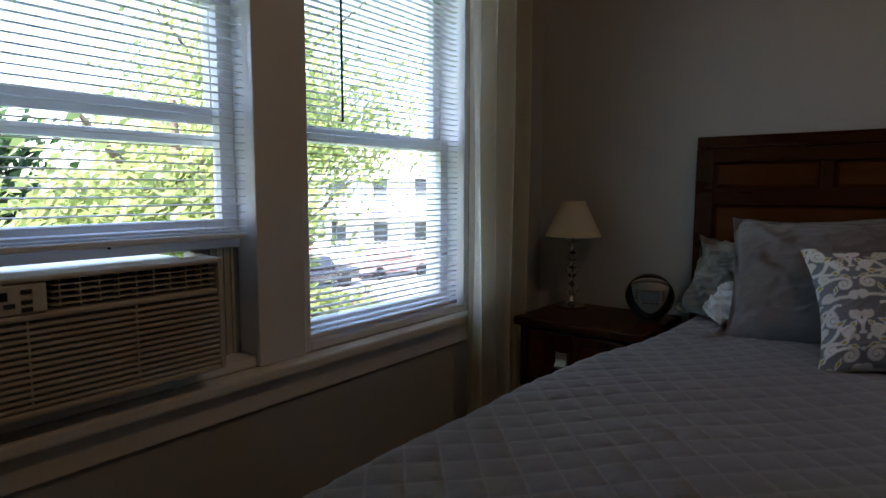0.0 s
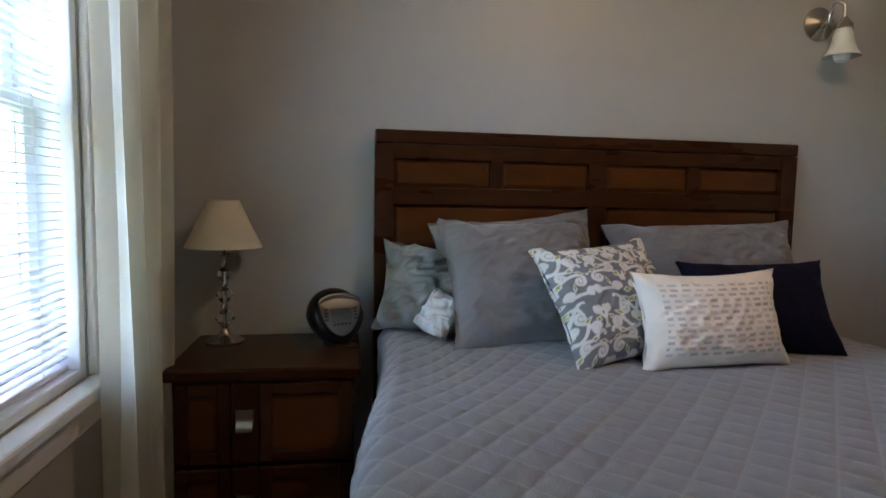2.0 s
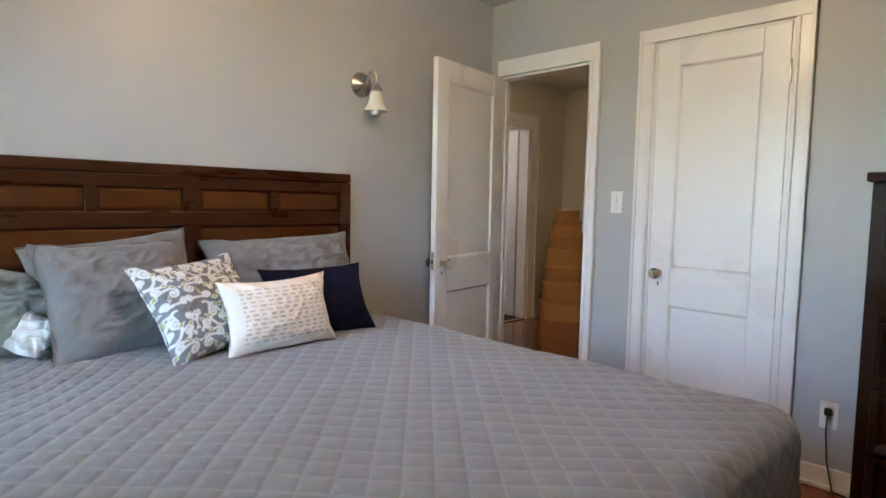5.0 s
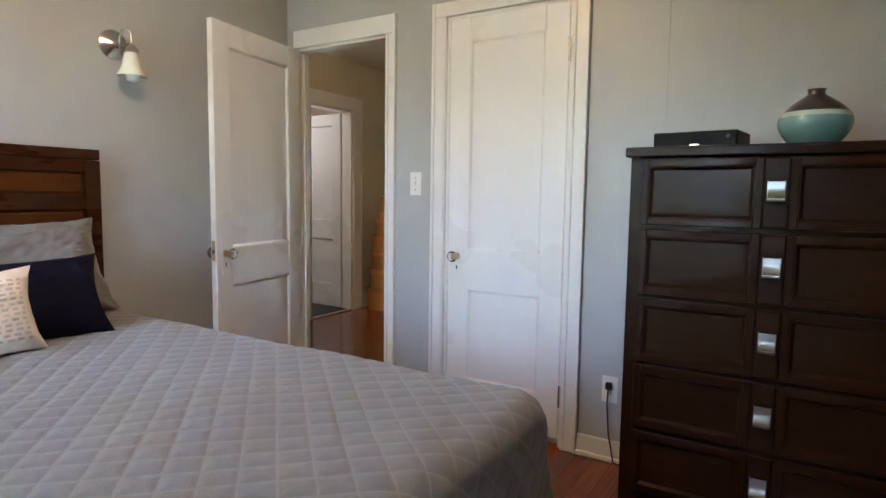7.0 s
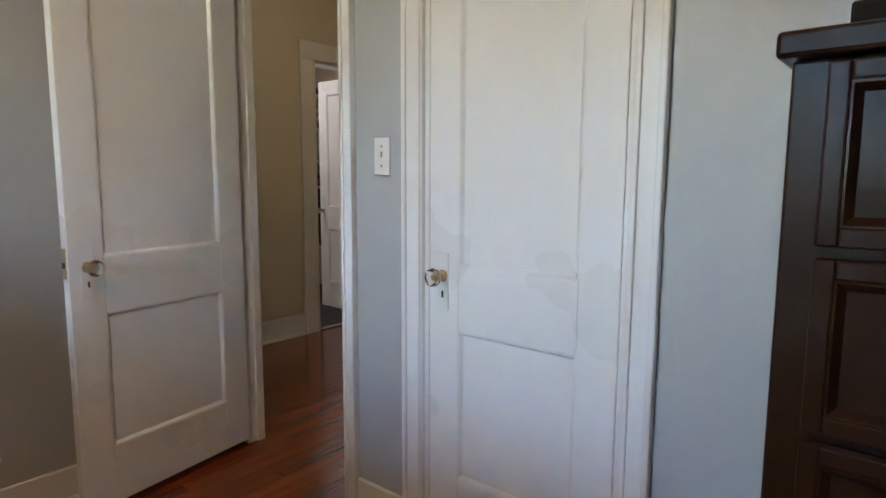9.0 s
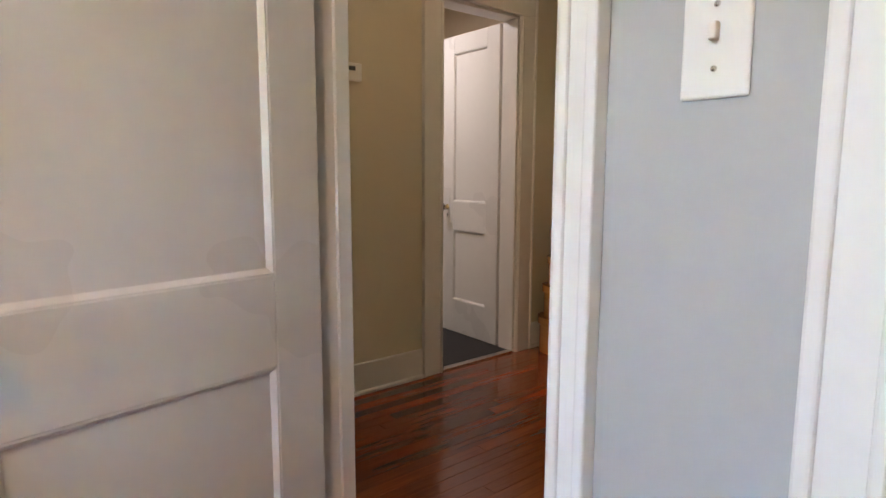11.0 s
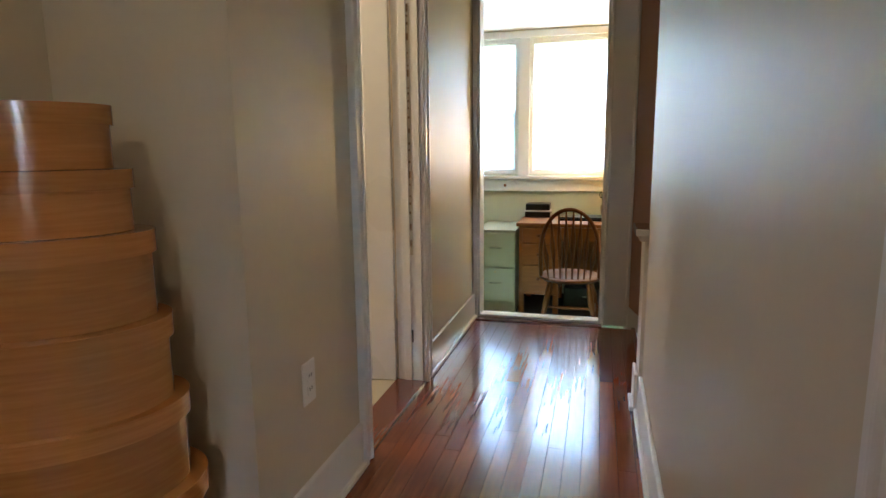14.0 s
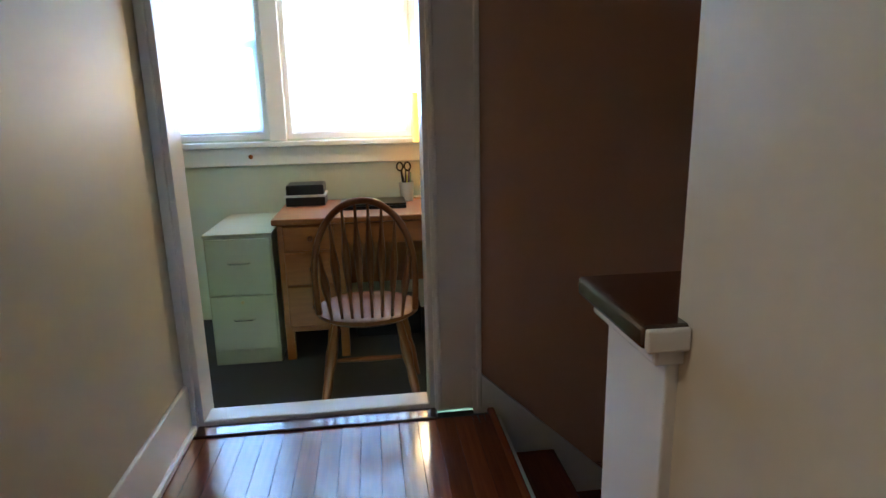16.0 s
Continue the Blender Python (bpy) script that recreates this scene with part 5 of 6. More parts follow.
# ---- bedroom ceiling light, lit, and an unseen one added in the hall ----
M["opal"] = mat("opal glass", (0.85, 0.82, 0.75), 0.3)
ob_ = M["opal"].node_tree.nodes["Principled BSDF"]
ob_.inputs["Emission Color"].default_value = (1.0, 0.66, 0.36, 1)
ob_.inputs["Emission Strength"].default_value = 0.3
for at_, lab in (((0.2, 1.05, CEIL), "round nickel ceiling light with lit opal glass dome"), ((*HL, CEIL), "unseen round ceiling light added to brighten the hall")):
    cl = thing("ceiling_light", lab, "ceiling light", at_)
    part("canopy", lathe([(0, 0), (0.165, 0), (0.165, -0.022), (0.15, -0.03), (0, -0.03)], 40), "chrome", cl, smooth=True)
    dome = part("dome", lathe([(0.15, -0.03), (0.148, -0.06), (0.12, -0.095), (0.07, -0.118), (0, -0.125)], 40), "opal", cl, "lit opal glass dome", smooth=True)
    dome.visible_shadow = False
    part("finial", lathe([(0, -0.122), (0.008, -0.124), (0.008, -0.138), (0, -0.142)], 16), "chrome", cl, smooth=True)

# ---- switch and outlets ----


def plate(name, label, cat, at, rz, kind):
    t = thing(name, label, cat, at, rz)
    part("cover", boxes((-0.036, -0.006, -0.062, 0.036, 0, 0.062)), "plastic_white", t, bevel=0.003)
    if kind == "switch":
        part("toggle", boxes((-0.005, -0.016, -0.004, 0.005, -0.006, 0.014)), "plastic_white", t, bevel=0.002)
        for z in (-0.032, 0.032):
            part("screw", lathe([(0, 0), (0.0035, 0), (0.003, 0.0015), (0, 0.002)], 10, "y"), "chrome", t, at=pose(0, -0.006, z, 0, 0, 180))
    else:
        for z in (-0.02, 0.02):
            s = part("socket", boxes((-0.017, -0.0085, z - 0.014, 0.017, -0.006, z + 0.014)), "plastic_white", t, bevel=0.003)
            for x in (-0.006, 0.006):
                part("slot", boxes((x - 0.0012, -0.0092, z - 0.003, x + 0.0012, -0.008, z + 0.007)), "plastic_black", s)
    return t


plate("light_switch", "white toggle light switch on the grey wall", "light switch", (EX, 1.574, 1.265), -90, "switch")
plate("wall_outlet", "white double outlet on the grey wall", "outlet", (1.06, NY, 0.375), 0, "outlet")
out1 = plate("wall_outlet", "white outlet with a black plug beside the dresser", "outlet", (EX, 0.495, 0.335), -90, "outlet")
part("plug", boxes((-0.014, -0.034, 0.004, 0.014, -0.0095, 0.036)), "plastic_black", out1, "black plug", bevel=0.004)
part("cable", tube([(0, -0.03, 0.01), (0.0, -0.04, -0.06), (0.01, -0.035, -0.2), (0.04, -0.05, -0.32), (0.1, -0.05, -0.329)], 0.0035, 8), "plastic_black", out1, "black cable", smooth=True)
plate("wall_outlet", "white outlet on the beige hall wall", "outlet", (4.97, HN2, 0.45), 0, "outlet")
plate("light_switch", "white light switch on the pale hall wall", "light switch", (4.35, HS, 1.37), 180, "switch")
th = thing("thermostat", "white wall thermostat with a small dark display", "thermostat", (2.885, HN1, 1.60))
part("case", boxes((-0.06, -0.025, -0.042, 0.06, 0, 0.042)), "plastic_white", th, bevel=0.006)
part("display", boxes((-0.022, -0.0262, 0.004, 0.022, -0.025, 0.024)), "window_dark", th)

# ---- dresser ----
dr = thing("dresser", "tall dark brown five-drawer chest with nickel pulls", "dresser", (1.472, 0.318, 0))
DW, DC = 0.92, -0.456
part("body", boxes((0, -DW + 0.008, 0.09, 0.49, -0.008, 1.343)), "dresser_wood", dr, bevel=0.004)
part("top", boxes((-0.022, -DW - 0.004, 1.345, 0.50, 0.008, 1.378)), "dresser_wood", dr, bevel=0.006)
for y0, y1 in ((-DW + 0.008, -DW + 0.06), (-0.06, -0.008)):
    part("foot", boxes((0.0, y0, 0, 0.49, y1, 0.09)), "dresser_wood", dr, bevel=0.004)
part("apron", boxes((0.012, -DW + 0.06, 0.03, 0.03, -0.06, 0.09)), "dresser_wood", dr)
for i in range(5):
    z1 = 1.336 - i * 0.238
    z0 = z1 - 0.222
    d = part("drawer", boxes((-0.008, -DW + 0.05, z0, 0, -0.05, z1)), "dresser_wood", dr, bevel=0.002)
    for ya, yb in ((-DW + 0.05, DC - 0.036), (DC + 0.036, -0.05)):
        part("front_frame", boxes((-0.02, ya, z0, -0.008, ya + 0.024, z1), (-0.02, yb - 0.024, z0, -0.008, yb, z1), (-0.02, ya + 0.024, z0, -0.008, yb - 0.024, z0 + 0.024), (-0.02, ya + 0.024, z1 - 0.024, -0.008, yb - 0.024, z1)), "dresser_wood", d, bevel=0.003)
        part("panel_moulding", slope_ring(ya + 0.024, yb - 0.024, z0 + 0.024, z1 - 0.024, -0.0195, -0.0085, 0.013, "x"), "dresser_wood", d)
    part("centre_block", boxes((-0.023, DC - 0.034, z0 + 0.004, -0.008, DC + 0.034, z1 - 0.004)), "dresser_wood", d, bevel=0.003)
    pull(d, -0.023, DC, (z0 + z1) / 2 + 0.005, "x")
mb = thing("media_box", "flat black media player box on the dresser", "media player", (1.675, 0.117, 1.378), -7)
part("case", boxes((-0.09, -0.14, 0.004, 0.10, 0.14, 0.06)), "media", mb, bevel=0.004)
part("front_panel", boxes((-0.093, -0.135, 0.008, -0.09, 0.135, 0.056)), "media", mb, bevel=0.001)
part("button", lathe([(0, 0), (0.006, 0), (0.006, 0.002), (0, 0.002)], 16, "x"), "steel_dark", mb, at=pose(-0.095, -0.11, 0.04))
part("name_bar", boxes((-0.094, -0.018, 0.012, -0.0928, 0.012, 0.016)), "chrome", mb)
for x in (-0.07, 0.08):
    for y in (-0.11, 0.11):
        part("foot", lathe([(0, 0), (0.008, 0), (0.008, 0.004), (0, 0.004)], 12), "plastic_black", mb, at=pose(x, y, 0))
M["glaze"] = mat("turquoise glaze", (0.13, 0.25, 0.25), 0.12, color2=(0.23, 0.38, 0.36), scale=6, coat=0.8, big=0.15)
M["glaze_brown"] = mat("dark brown glaze", (0.035, 0.025, 0.018), 0.3, grain=0.3, scale=20, coat=0.3)
M["glaze_line"] = mat("pale green glaze band", (0.42, 0.48, 0.40), 0.2, coat=0.6)
vase = thing("vase", "squat turquoise glazed vase with brown neck", "vase", (1.66, -0.226, 1.378))


def vase_profile(z0, z1, off=0.0):
    pts = []
    for i in range(13):
        z = z0 + (z1 - z0) * i / 12
        s = z / 0.155
        r = 0.062 + 0.046 * math.sin(min(1, s / 0.5) * math.pi / 2) if s < 0.5 else 0.108 * math.cos((s - 0.5) / 0.5 * 1.2) ** 0.85
        if s > 1.0:
            r = 0.108 * math.cos(1.2) ** 0.85
        pts.append((max(r, 0.026) + off, z))
    return pts


lower = vase_profile(0, 0.094)
mid = vase_profile(0.094, 0.110, 0.0006)
up = vase_profile(0.110, 0.154)
part("belly", lathe([(0, 0)] + lower, 48), "glaze", vase, "turquoise glazed belly", smooth=True)
part("band", lathe(mid, 48), "glaze_line", vase, "pale green glaze band", smooth=True)
part("shoulder", lathe(up + [(0.026, 0.168), (0.024, 0.179), (0.028, 0.186), (0.022, 0.186), (0.02, 0.168), (0, 0.14)], 48), "glaze_brown", vase, "dark brown shoulder and neck", smooth=True)

# ---- oval boxes in the hall ----
stack = ((0.0, 0.235, 0.274), (0.215, 0.235, 0.252), (0.405, 0.2, 0.228), (0.575, 0.2, 0.212), (0.735, 0.175, 0.188), (0.895, 0.125, 0.158), (1.005, 0.115, 0.133))
tops = (0.215, 0.405, 0.575, 0.735, 0.895, 1.005, 1.115)
ZS = 1.185 / 1.115
rbx = random.Random(5)


def oval(a, b, z0, z1, wall=0.004, seg=56, closed=True):
    bm = lathe([(0, z0), (1, z0), (1, z1), (0, z1)], seg)
    for v in bm.verts:
        v.co.x *= a
        v.co.y *= b
    return bm


for k, ((z0, _, a), z1) in enumerate(zip(stack, tops)):
    z0, z1 = z0 * ZS, z1 * ZS
    t = thing("bentwood_box", "oval bent birch box with a lapped lid, in a stack", "wooden box", (4.393 + rbx.uniform(-0.004, 0.004), 3.487 + 0.05 * a, z0), -52 + rbx.uniform(-3, 3), group="stack of oval boxes")
    hgt = z1 - z0
    b = a * 0.72
    part("body", oval(a * 0.955, b * 0.95, 0.0, hgt - 0.006), "birch", t, smooth=True)
    lid = part("lid", oval(a, b, hgt - min(0.045, hgt * 0.32), hgt - 0.001), "birch", t, smooth=True)
# ---- stairs, half wall ----
hw = thing("half_wall", "white half wall with a dark varnished wood cap", "half wall", (5.98, 2.335, 0))
hw["kind"] = "structure"
part("post", boxes((-0.006, -2.7, -2.6, 0.162, -0.02, 0.728)), "trim", hw, bevel=0.003)
part("cap", boxes((-0.022, -2.8, 0.752, 0.188, 0.018, 0.78)), "rail_wood", hw, "dark varnished wood cap", bevel=0.006)
part("end_piece", boxes((-0.031, -0.034, 0.752, -0.0225, 0.017, 0.779)), "trim", hw, bevel=0.003)
part("cap_moulding", boxes((-0.016, -2.8, 0.7285, 0.172, 0.0, 0.7515)), "trim", hw, bevel=0.005)
stair = thing("stairs", "red-brown wooden stairs going down from the hall", "stairs", (6.65, HS, 0))
stair["kind"] = "structure"
part("landing_edge", boxes((-0.57, -0.045, -0.03, 0.6, -0.02, 0.0)), "floor_red", stair, bevel=0.006)
for i in range(9):
    z = -0.185 * (i + 1)
    y = -0.045 - 0.2 * i
    part("tread", boxes((-0.505, y - 0.22, z - 0.03, 0.6, y, z)), "floor_red", stair, bevel=0.005)
    part("riser", boxes((-0.505, y - 0.02, z, 0.6, y, z + 0.155)), "trim", stair)
bm = bmesh.new()
x0s, x1s = 0.575, 0.598
pr = [(0.03, 0.0), (0.03, 0.155), (-2.0, -1.733), (-2.0, -2.05), (-0.02, -0.2)]
A = [bm.verts.new((x0s, y, z)) for y, z in pr]
B = [bm.verts.new((x1s, y, z)) for y, z in pr]
bm.faces.new(A)
bm.faces.new(list(reversed(B)))
for i in range(len(pr)):
    bm.faces.new((A[i], B[i], B[(i + 1) % len(pr)], A[(i + 1) % len(pr)]))
bmesh.ops.recalc_face_normals(bm, faces=bm.faces)
part("skirt_board", bm, "trim", stair, "white painted stair skirt board")

# ---- closet beyond the hall ----
M["wire"] = mat("white coated wire", (0.75, 0.75, 0.74), 0.35)
cloth_cols = ((0.30, 0.03, 0.05), (0.03, 0.035, 0.10), (0.02, 0.02, 0.022), (0.42, 0.46, 0.03), (0.20, 0.30, 0.20), (0.12, 0.05, 0.14), (0.55, 0.55, 0.55), (0.45, 0.12, 0.10))
for i, c in enumerate(cloth_cols):
    M["cloth%d" % i] = mat("folded cloth", c, 0.9, grain=0.25, scale=60, bump=0.3)
names = ("red", "navy blue", "black", "lime green", "sage green", "purple", "pale grey", "coral")
shelf = thing("closet_shelf", "white closet shelving, full of clothes", "shelf", (3.05, 5.5, 0))
SH = (0.0, 1.09, 1.36, 1.68, 2.02)
for z in SH[1:]:
    s = part("shelf_board", boxes((-0.34, -0.42, z - 0.008, 1.69, -0.004, z + 0.004)), "wire", shelf, bevel=0.002)
    part("lip", boxes((-0.34, -0.43, z - 0.012, 1.69, -0.42, z + 0.012)), "wire", s)
    part("bracket", boxes((1.35, -0.4, z - 0.05, 0.565, -0.004, z - 0.008)), "wire", s)
rcl = random.Random(21)
for z in SH[1:]:
    x = 3.5
    while x < 4.6:
        w = rcl.uniform(0.14, 0.24)
        k = rcl.randrange(8)
        for j in range(rcl.randint(1, 3)):
            pillow("folded_clothes", names[k] + " folded clothes piled on a closet shelf", w, 0.30, 0.085, (x + w / 2, 5.27, z + 0.045 + j * 0.062), rcl.uniform(-6, 6), rcl.uniform(-8, 8), 0, "cloth%d" % k, 0.02, rcl.random() * 9)["category"] = "clothes"
            k = rcl.randrange(8)
        x += w * 0.95
for i in range(6):
    x = 3.66 + i * 0.2
    pillow("hanging_coat", "dark coat hanging under the closet shelf", 0.34, 0.62, 0.11, (x, 5.28, 0.775), 90, 68, 0, "cloth2" if i % 2 else "cloth1", 0.025, i)["category"] = "coat"
rack = thing("shoe_rack", "low wire shoe rack on the closet floor", "shoe rack", (3.9, 5.1, 0.008))
for z in (0.12, 0.28):
    for k in range(4):
        part("rod", tube([(-0.55, -0.2 + k * 0.09, z + k * 0.02), (0.75, -0.2 + k * 0.09, z + k * 0.02)], 0.004, 6), "wire", rack)
for x in (-0.55, 0.75):
    part("leg", tube([(x, -0.2, 0), (x, -0.2, 0.34)], 0.006, 8), "wire", rack)
    part("leg", tube([(x, 0.07, 0), (x, 0.07, 0.34)], 0.006, 8), "wire", rack)
M["tan"] = mat("tan leather", (0.34, 0.22, 0.12), 0.5, grain=0.15)
for i in range(8):
    sx = 3.75 + (i % 4) * 0.2
    zz_ = 0.145 if i < 4 else 0.305
    t = thing("shoe", ("red" if i in (3, 6) else "tan") + " shoe on the wire rack", "shoe", (sx, 4.99, zz_), 85, group="shoes on the rack")
    bm = bmesh.new()
    bmesh.ops.create_uvsphere(bm, u_segments=16, v_segments=10, radius=1)
    for v in bm.verts:
        v.co = Vector((v.co.x * 0.12, v.co.y * 0.038, max(-0.2, v.co.z) * (0.03 + 0.03 * (v.co.x < 0)) + 0.015))
    part("upper", bm, "cloth0" if i in (3, 6) else "tan", t, smooth=True)
    part("sole", boxes((-0.115, -0.032, 0, 0.11, 0.032, 0.01)), "plastic_black", t, bevel=0.004)

# ---- office ----
cab = thing("filing_cabinet", "pale green two-drawer metal filing cabinet", "filing cabinet", (8.38, 3.158, OF))
part("body", boxes((0.0, 0, 0.0, 0.62, 0.335, 0.685)), "metal_green", cab, bevel=0.004)
part("top", boxes((-0.008, -0.003, 0.685, 0.625, 0.338, 0.70)), "metal_green", cab, bevel=0.003)
for z0, z1 in ((0.385, 0.675), (0.085, 0.377)):
    d = part("drawer", boxes((-0.016, 0.008, z0, 0.0, 0.327, z1)), "metal_green", cab, bevel=0.004)
    zc = (z0 + z1) / 2 + 0.02
    part("handle", tube([(-0.016, 0.115, zc), (-0.034, 0.125, zc + 0.002), (-0.034, 0.21, zc + 0.002), (-0.016, 0.22, zc)], 0.0045, 8), "chrome", d, "chrome bow handle", smooth=True)
part("lock", lathe([(0, 0), (0.009, 0), (0.009, 0.005), (0, 0.006)], 16, "x"), "brass", cab, at=pose(-0.018, 0.168, 0.345, 0, 0, 180))

desk = thing("desk", "honey oak pedestal desk with small drawers", "desk", (8.38, 3.14, OF))
part("desktop", boxes((-0.02, -1.15, 0.735, 0.62, 0.012, 0.765)), "oak", desk, bevel=0.006)
for y0, y1 in ((-0.34, -0.01), (-1.13, -0.80)):
    p = part("pedestal", boxes((0.0, y0, 0.16, 0.6, y1, 0.735)), "oak", desk, bevel=0.004)
    for x in (0.01, 0.55):
        for y in (y0, y1 - 0.045):
            part("foot", boxes((x, y, 0, x + 0.045, y + 0.045, 0.16)), "oak", p, bevel=0.003)
    for z0, z1 in ((0.60, 0.725), (0.42, 0.59), (0.19, 0.41)):
        d = part("drawer", boxes((-0.014, y0 + 0.045, z0, 0.0, y1 - 0.03, z1)), "oak", desk, bevel=0.005)
        part("knob", lathe([(0, 0), (0.007, 0), (0.007, 0.008), (0.014, 0.014), (0.012, 0.022), (0, 0.024)], 16, "x"), "oak_dark", d, smooth=True, at=pose(-0.014, (y0 + y1) / 2, (z0 + z1) / 2, 0, 0, 180))
part("centre_drawer", boxes((0.0, -0.79, 0.62, 0.02, -0.35, 0.73)), "oak", desk, bevel=0.004)
part("back_panel", boxes((0.56, -0.80, 0.25, 0.58, -0.34, 0.735)), "oak", desk)
floor_box = thing("printer", "black printer on the floor under the desk", "printer", (8.65, 2.58, OF))
part("case", boxes((0, -0.19, 0, 0.3, 0.19, 0.17)), "plastic_black", floor_box, bevel=0.01)
part("badge", boxes((-0.003, -0.02, 0.09, 0, 0.03, 0.1)), "chrome", floor_box)
tray = thing("letter_tray", "black and white stacked letter box on the desk", "letter tray", (8.78, 3.02, OF + 0.765))
part("tray", boxes((0, -0.11, 0, 0.2, 0.11, 0.05)), "plastic_black", tray, bevel=0.003)
part("paper", boxes((-0.01, -0.115, 0.052, 0.19, 0.115, 0.062)), "white_cloth", tray)
part("box", boxes((0.0, -0.105, 0.064, 0.19, 0.105, 0.115)), "plastic_black", tray, bevel=0.003)
part("paper", boxes((0.0, -0.1, 0.1155, 0.18, 0.1, 0.12)), "plastic_black", tray)
kb = thing("laptop", "closed black laptop on the desk", "laptop", (8.68, 2.64, OF + 0.765))
part("base", boxes((-0.11, -0.18, 0, 0.13, 0.18, 0.018)), "plastic_black", kb, bevel=0.004)
part("lid", boxes((-0.11, -0.18, 0.019, 0.13, 0.18, 0.03)), "plastic_black", kb, bevel=0.004)
pen = thing("pen_cup", "clear cup with pens and black scissors", "pen cup", (8.85, 2.44, OF + 0.765))
part("cup", lathe([(0, 0), (0.038, 0), (0.042, 0.11), (0.040, 0.11), (0.036, 0.004), (0, 0.004)], 24), "chart", pen, smooth=True)
for i in range(6):
    a = i * 1.1
    part("pen", tube([(0.012 * math.cos(a), 0.012 * math.sin(a), 0.01), (0.03 * math.cos(a), 0.03 * math.sin(a), 0.155 + 0.012 * (i % 3))], 0.004, 7), "cloth%d" % (i % 8), pen)
for s in (-1, 1):
    loop = [(0.0, 0.012 + s * 0.022 + 0.018 * math.cos(q), 0.20 + 0.024 * math.sin(q)) for q in np.linspace(0, 6.283, 17)]
    part("scissor_grip", tube(loop, 0.005, 6), "plastic_black", pen)
    part("scissor_blade", tube([(0.0, 0.012 + s * 0.012, 0.18), (0, 0.005 - s * 0.006, 0.02)], 0.004, 6), "steel_dark", pen)

# ---- windsor chair ----
ch = thing("windsor_chair", "oak bow-back windsor chair before the desk", "chair", (7.9, 2.685, OF))
bm = lathe([(0, 0.415), (0.9, 0.415), (1.0, 0.43), (1.0, 0.445), (0.93, 0.452), (0.6, 0.444), (0, 0.44)], 40)
for v in bm.verts:
    k = 0.225 if v.co.x < 0 else 0.21
    v.co.x *= k
    v.co.y *= 0.225
part("seat", bm, "oak_dark", ch, "golden oak saddle seat", smooth=True)
bow = []
for i in range(33):
    a = math.pi * i / 32
    yy = -0.205 * math.cos(a) * (1 + 0.12 * math.sin(a))
    zb = 0.45 + 0.505 * math.sin(a) ** 0.75
    xb = -0.17 - 0.10 * (zb - 0.45) / 0.5 + 0.08 * (1 - math.sin(a)) ** 2
    bow.append((xb, yy, zb))
part("bow", tube(bow, 0.0135, 10), "oak_dark", ch, smooth=True)
for i in range(8):
    f = (i + 0.5) / 8
    a = math.acos(1 - 2 * f)
    top_y = -0.205 * math.cos(a) * 0.98
    zt = 0.45 + 0.505 * math.sin(a) ** 0.75
    y0 = top_y * 0.82
    p0, p1 = Vector((-0.175, y0, 0.445)), Vector((-0.17 - 0.10 * (zt - 0.45) / 0.5, top_y, zt))
    pts = [p0.lerp(p1, q / 10) for q in range(11)]
    part("spindle", tube([tuple(p) for p in pts], [0.006, 0.007, 0.008, 0.010, 0.014, 0.017, 0.018, 0.013, 0.008, 0.006, 0.005], 8), "oak_dark", ch, smooth=True)
for x, y in ((-0.13, -0.13), (-0.13, 0.13), (0.13, -0.14), (0.13, 0.14)):
    sx_, sy_ = 1.62, 1.62
    p0, p1 = Vector((x, y, 0.42)), Vector((x * sx_, y * sy_, 0.0))
    pts = [p0.lerp(p1, q / 8) for q in range(9)]
    part("leg", tube([tuple(p) for p in pts], [0.014, 0.017, 0.021, 0.023, 0.017, 0.021, 0.018, 0.014, 0.012], 10), "oak_dark", ch, smooth=True)
for s in (-1, 1):
    part("stretcher", tube([(-0.17, s * 0.175, 0.19), (0.0, s * 0.18, 0.19), (0.17, s * 0.185, 0.19)], [0.008, 0.014, 0.008], 8), "oak_dark", ch, smooth=True)
part("stretcher", tube([(0, -0.18, 0.19), (0, 0, 0.19), (0, 0.18, 0.19)], [0.008, 0.014, 0.008], 8), "oak_dark", ch, smooth=True)
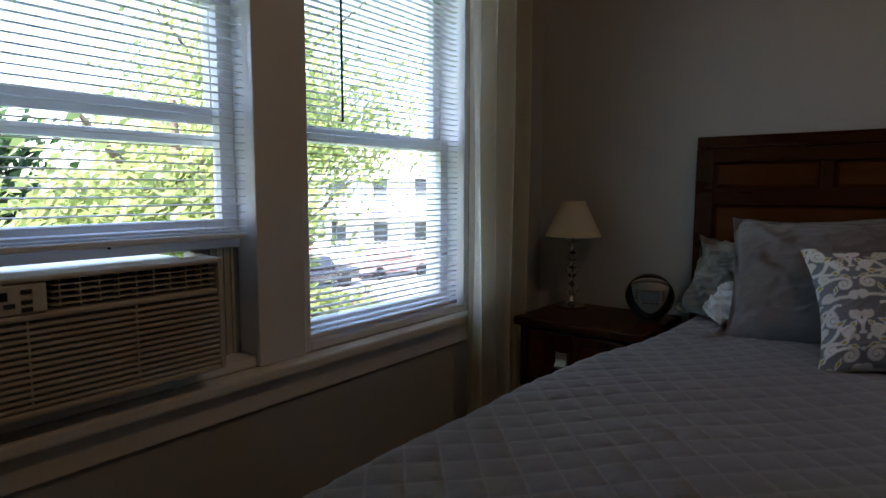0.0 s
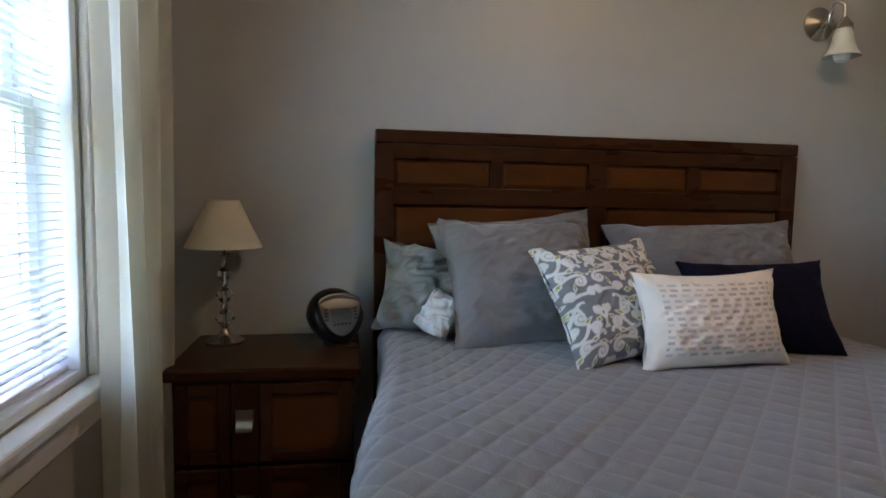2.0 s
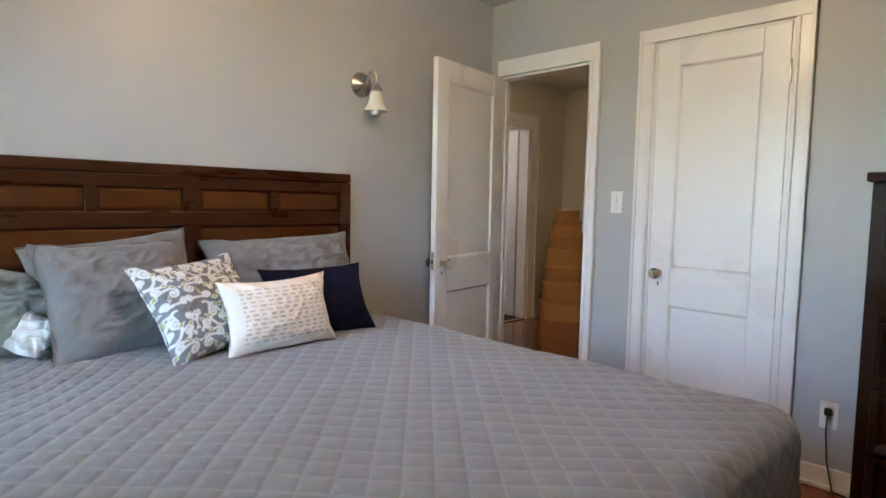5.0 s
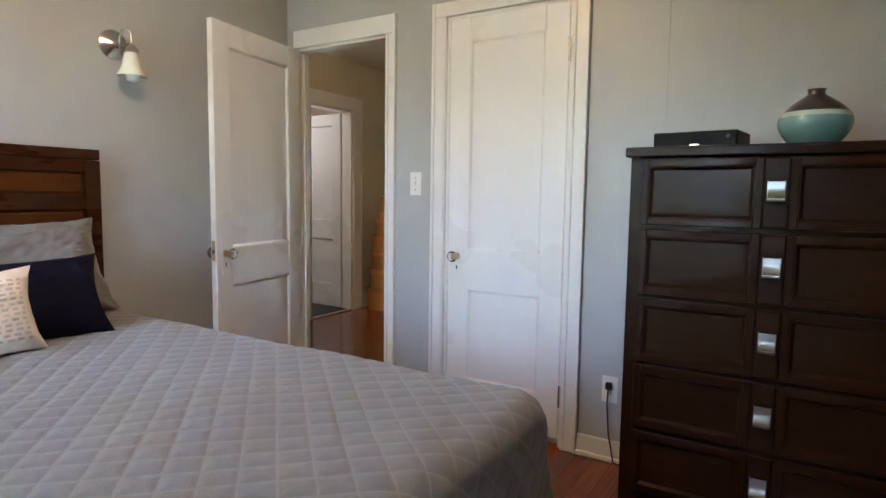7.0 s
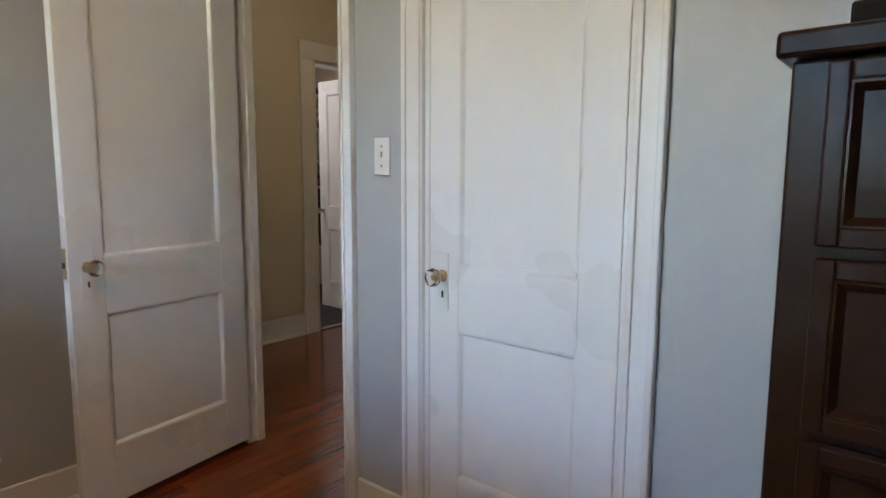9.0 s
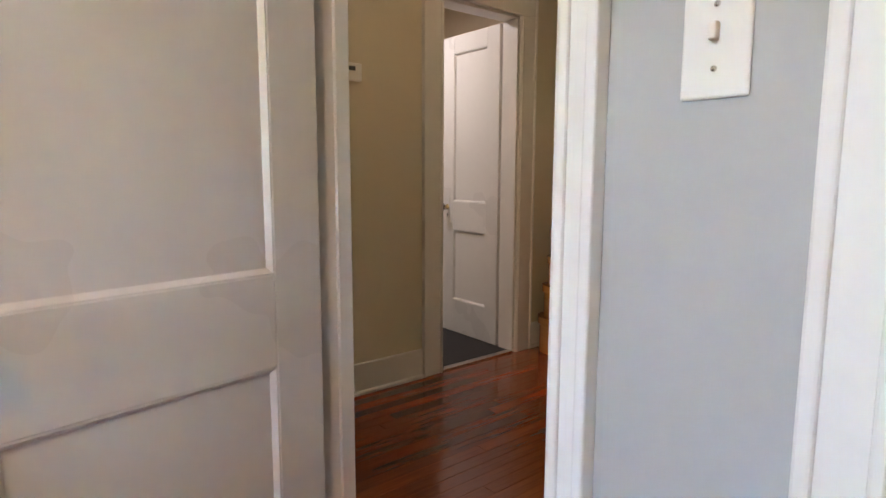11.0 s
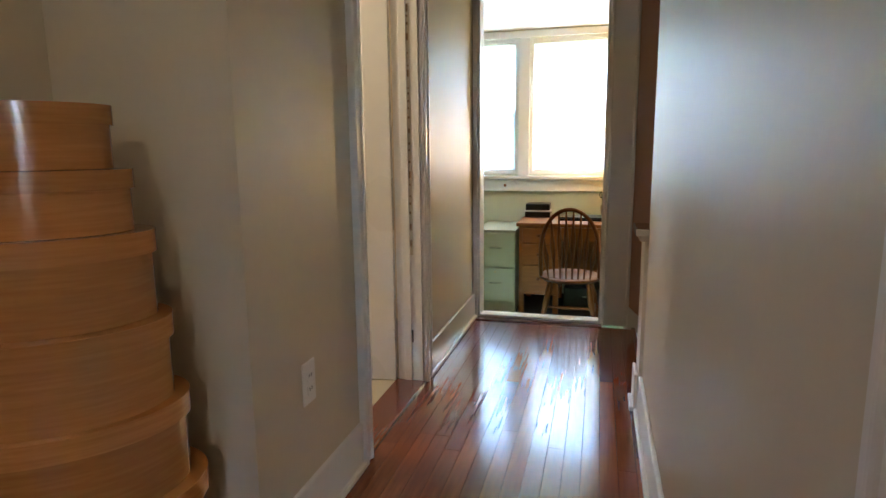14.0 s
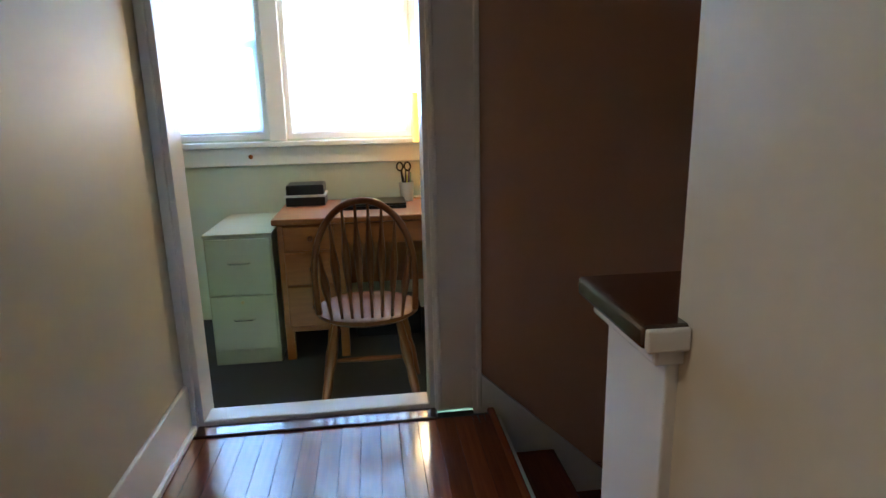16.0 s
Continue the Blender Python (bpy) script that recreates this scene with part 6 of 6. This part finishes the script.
# ---- office windows and their trim ----
for nm, y0, y1 in (("window_3", 3.247, 3.85), ("window_4", 2.38, 3.137)):
    t = tagged(new(nm), "white office sash window with a sheer roller shade", "window", kind="structure")
    z0, z1, zm = 0.86, 2.087, 1.42
    part("window_frame", boxes((OX + 0.01, y0, z0, OX + 0.14, y0 + 0.03, z1), (OX + 0.01, y1 - 0.03, z0, OX + 0.14, y1, z1), (OX + 0.01, y0 + 0.03, z1 - 0.03, OX + 0.14, y1 - 0.03, z1), (OX + 0.01, y0 + 0.03, z0, OX + 0.14, y1 - 0.03, z0 + 0.03)), "trim", t, bevel=0.003)
    for za, zb, xx in ((z0 + 0.03, zm + 0.02, OX + 0.05), (zm - 0.02, z1 - 0.03, OX + 0.09)):
        s = part("sash", boxes((xx, y0 + 0.03, za, xx + 0.035, y0 + 0.065, zb), (xx, y1 - 0.065, za, xx + 0.035, y1 - 0.03, zb), (xx, y0 + 0.065, za, xx + 0.035, y1 - 0.065, za + (0.04 if za < 1 else 0.024)), (xx, y0 + 0.065, zb - (0.024 if zb < 1.6 else 0.04), xx + 0.035, y1 - 0.065, zb)), "trim", t, bevel=0.003)
        g = part("pane", boxes((xx + 0.015, y0 + 0.065, za + 0.04, xx + 0.019, y1 - 0.065, zb - 0.04)), "pane", s)
        g.visible_shadow = False
    sd = thing("roller_shade", "sheer white roller shade drawn down over the office window", "window shade", (OX + 0.025, (y0 + y1) / 2, z0 + 0.032))
    hs_ = (y1 - y0) / 2 - 0.032
    part("cloth", boxes((0.0, -hs_, 0.012, 0.001, hs_, 1.15)), "roller", sd, "sheer white cloth")
    part("bottom_bar", boxes((-0.004, -hs_, 0.0, 0.005, hs_, 0.012)), "trim", sd, bevel=0.002)
    part("roller", tube([(0.006, -hs_, 1.158), (0.006, hs_, 1.158)], 0.012, 12), "trim", sd, smooth=True)
structure("trim_office_sill", boxes((OX - 0.05, 1.2, 0.815, OX + 0.01, 4.3, 0.848)), "trim", "long white office window sill", "window sill", bevel=0.006)
structure("trim_office_apron", boxes((OX - 0.02, 1.25, 0.705, OX, 4.25, 0.813)), "trim", "white apron board under the office windows", "window sill", bevel=0.004)
for y0, y1 in ((3.14, 3.244), (2.24, 2.37), (3.86, 3.97)):
    structure("trim_office_mullion", boxes((OX - 0.018, y0, 0.85, OX, y1, 2.088)), "trim", "white board between the office windows", "window casing", bevel=0.004)
structure("trim_office_head", boxes((OX - 0.02, 1.4, 2.09, OX, 4.1, 2.15)), "trim", "white head board over the office windows", "window casing", bevel=0.004)
knobs = thing("sill_knob", "small wooden knob on the apron board", "knob", (OX - 0.02, 3.36, 0.76))
part("peg", lathe([(0, 0), (0.008, 0), (0.014, 0.014), (0, 0.018)], 16, "x"), "oak", knobs, at=pose(0, 0, 0, 0, 0, 180))
# office lamp, lit
M["glow"] = bpy.data.materials.new("lit orange shade")
M["glow"].use_nodes = True
gb = M["glow"].node_tree.nodes["Principled BSDF"]
gb.inputs["Base Color"].default_value = (0.8, 0.5, 0.1, 1)
gb.inputs["Emission Color"].default_value = (1.0, 0.42, 0.02, 1)
gb.inputs["Emission Strength"].default_value = 0.09
ol = thing("desk_lamp", "lit desk lamp with a tall orange shade", "lamp", (8.93, 2.335, OF + 0.765))
part("base", lathe([(0, 0), (0.06, 0), (0.06, 0.01), (0.02, 0.016), (0, 0.018)], 28), "brass", ol, smooth=True)
part("stem", tube([(0, 0, 0.01), (0, 0, 0.36)], 0.006, 10), "brass", ol, smooth=True)
part("shade", lathe([(0.052, 0.335), (0.052, 0.62), (0.05, 0.62), (0.05, 0.335), (0.052, 0.335)], 32), "glow", ol, "glowing orange cylinder shade", smooth=True)
lb = new("desk_lamp_light", bpy.data.lights.new("desk_lamp_light", "POINT"))
lb.data.energy, lb.data.color, lb.data.shadow_soft_size = 1.1, (1.0, 0.60, 0.22), 0.04
lb.location = (8.93, 2.335, OF + 0.765 + 0.66)


# ---- floor boards ----
def boards(parent, x0, x1, y0, y1, width, seed):
    rnd = random.Random(seed)
    cache = {}
    y = y0
    while y < y1 - 0.004:
        w = min(width, y1 - y)
        x = x0
        first = True
        while x < x1 - 0.01:
            ln = min(rnd.choice((1.2, 1.6, 2.0, 2.6)) * (rnd.uniform(0.4, 1) if first else 1), x1 - x)
            if x1 - x - ln < 0.3:
                ln = x1 - x
            ln = round(ln, 1) if x + ln < x1 - 0.2 else x1 - x
            first = False
            key = (round(ln, 3), round(w, 4))
            if key not in cache:
                me = bpy.data.meshes.new("plank")
                bm = bmesh.new()
                vs_ = box(bm, 0.0004, 0.0004, -0.018, ln - 0.0004, w - 0.0004, -0.0005)
                box_top = [bm.verts.new((a, b, 0.0)) for a, b in ((0.0009, 0.0009), (ln - 0.0009, 0.0009), (ln - 0.0009, w - 0.0009), (0.0009, w - 0.0009))]
                top = [f for f in bm.faces if all(v.co.z > -0.001 for v in f.verts)][0]
                bm.faces.remove(top)
                bm.faces.new(box_top)
                for i in range(4):
                    bm.faces.new((vs_[4 + i], vs_[4 + (i + 1) % 4], box_top[(i + 1) % 4], box_top[i]))
                bm.to_mesh(me)
                bm.free()
                me.materials.append(M["floor_red"])
                cache[key] = me
            ob = new("plank", cache[key])
            ob.parent = parent
            ob.location = (x, y, rnd.uniform(-0.0004, 0.0004))
            x += ln
        y += width


fl = bpy.data.objects["floor"]
boards(fl, WX, HB + 0.7, 1.64, NY, 0.062, 31)
boards(fl, WX, EX + 0.1, 0.3, 1.64, 0.082, 32)
boards(fl, WX, EX, SY, 0.3, 0.16, 33)
boards(fl, HB, JOG, NY, HN1, 0.062, 34)
boards(fl, HB + 0.7, JOG, HS - 0.02, NY, 0.062, 35)
boards(fl, JOG, END - 0.07, HS - 0.02, HN2, 0.062, 36)
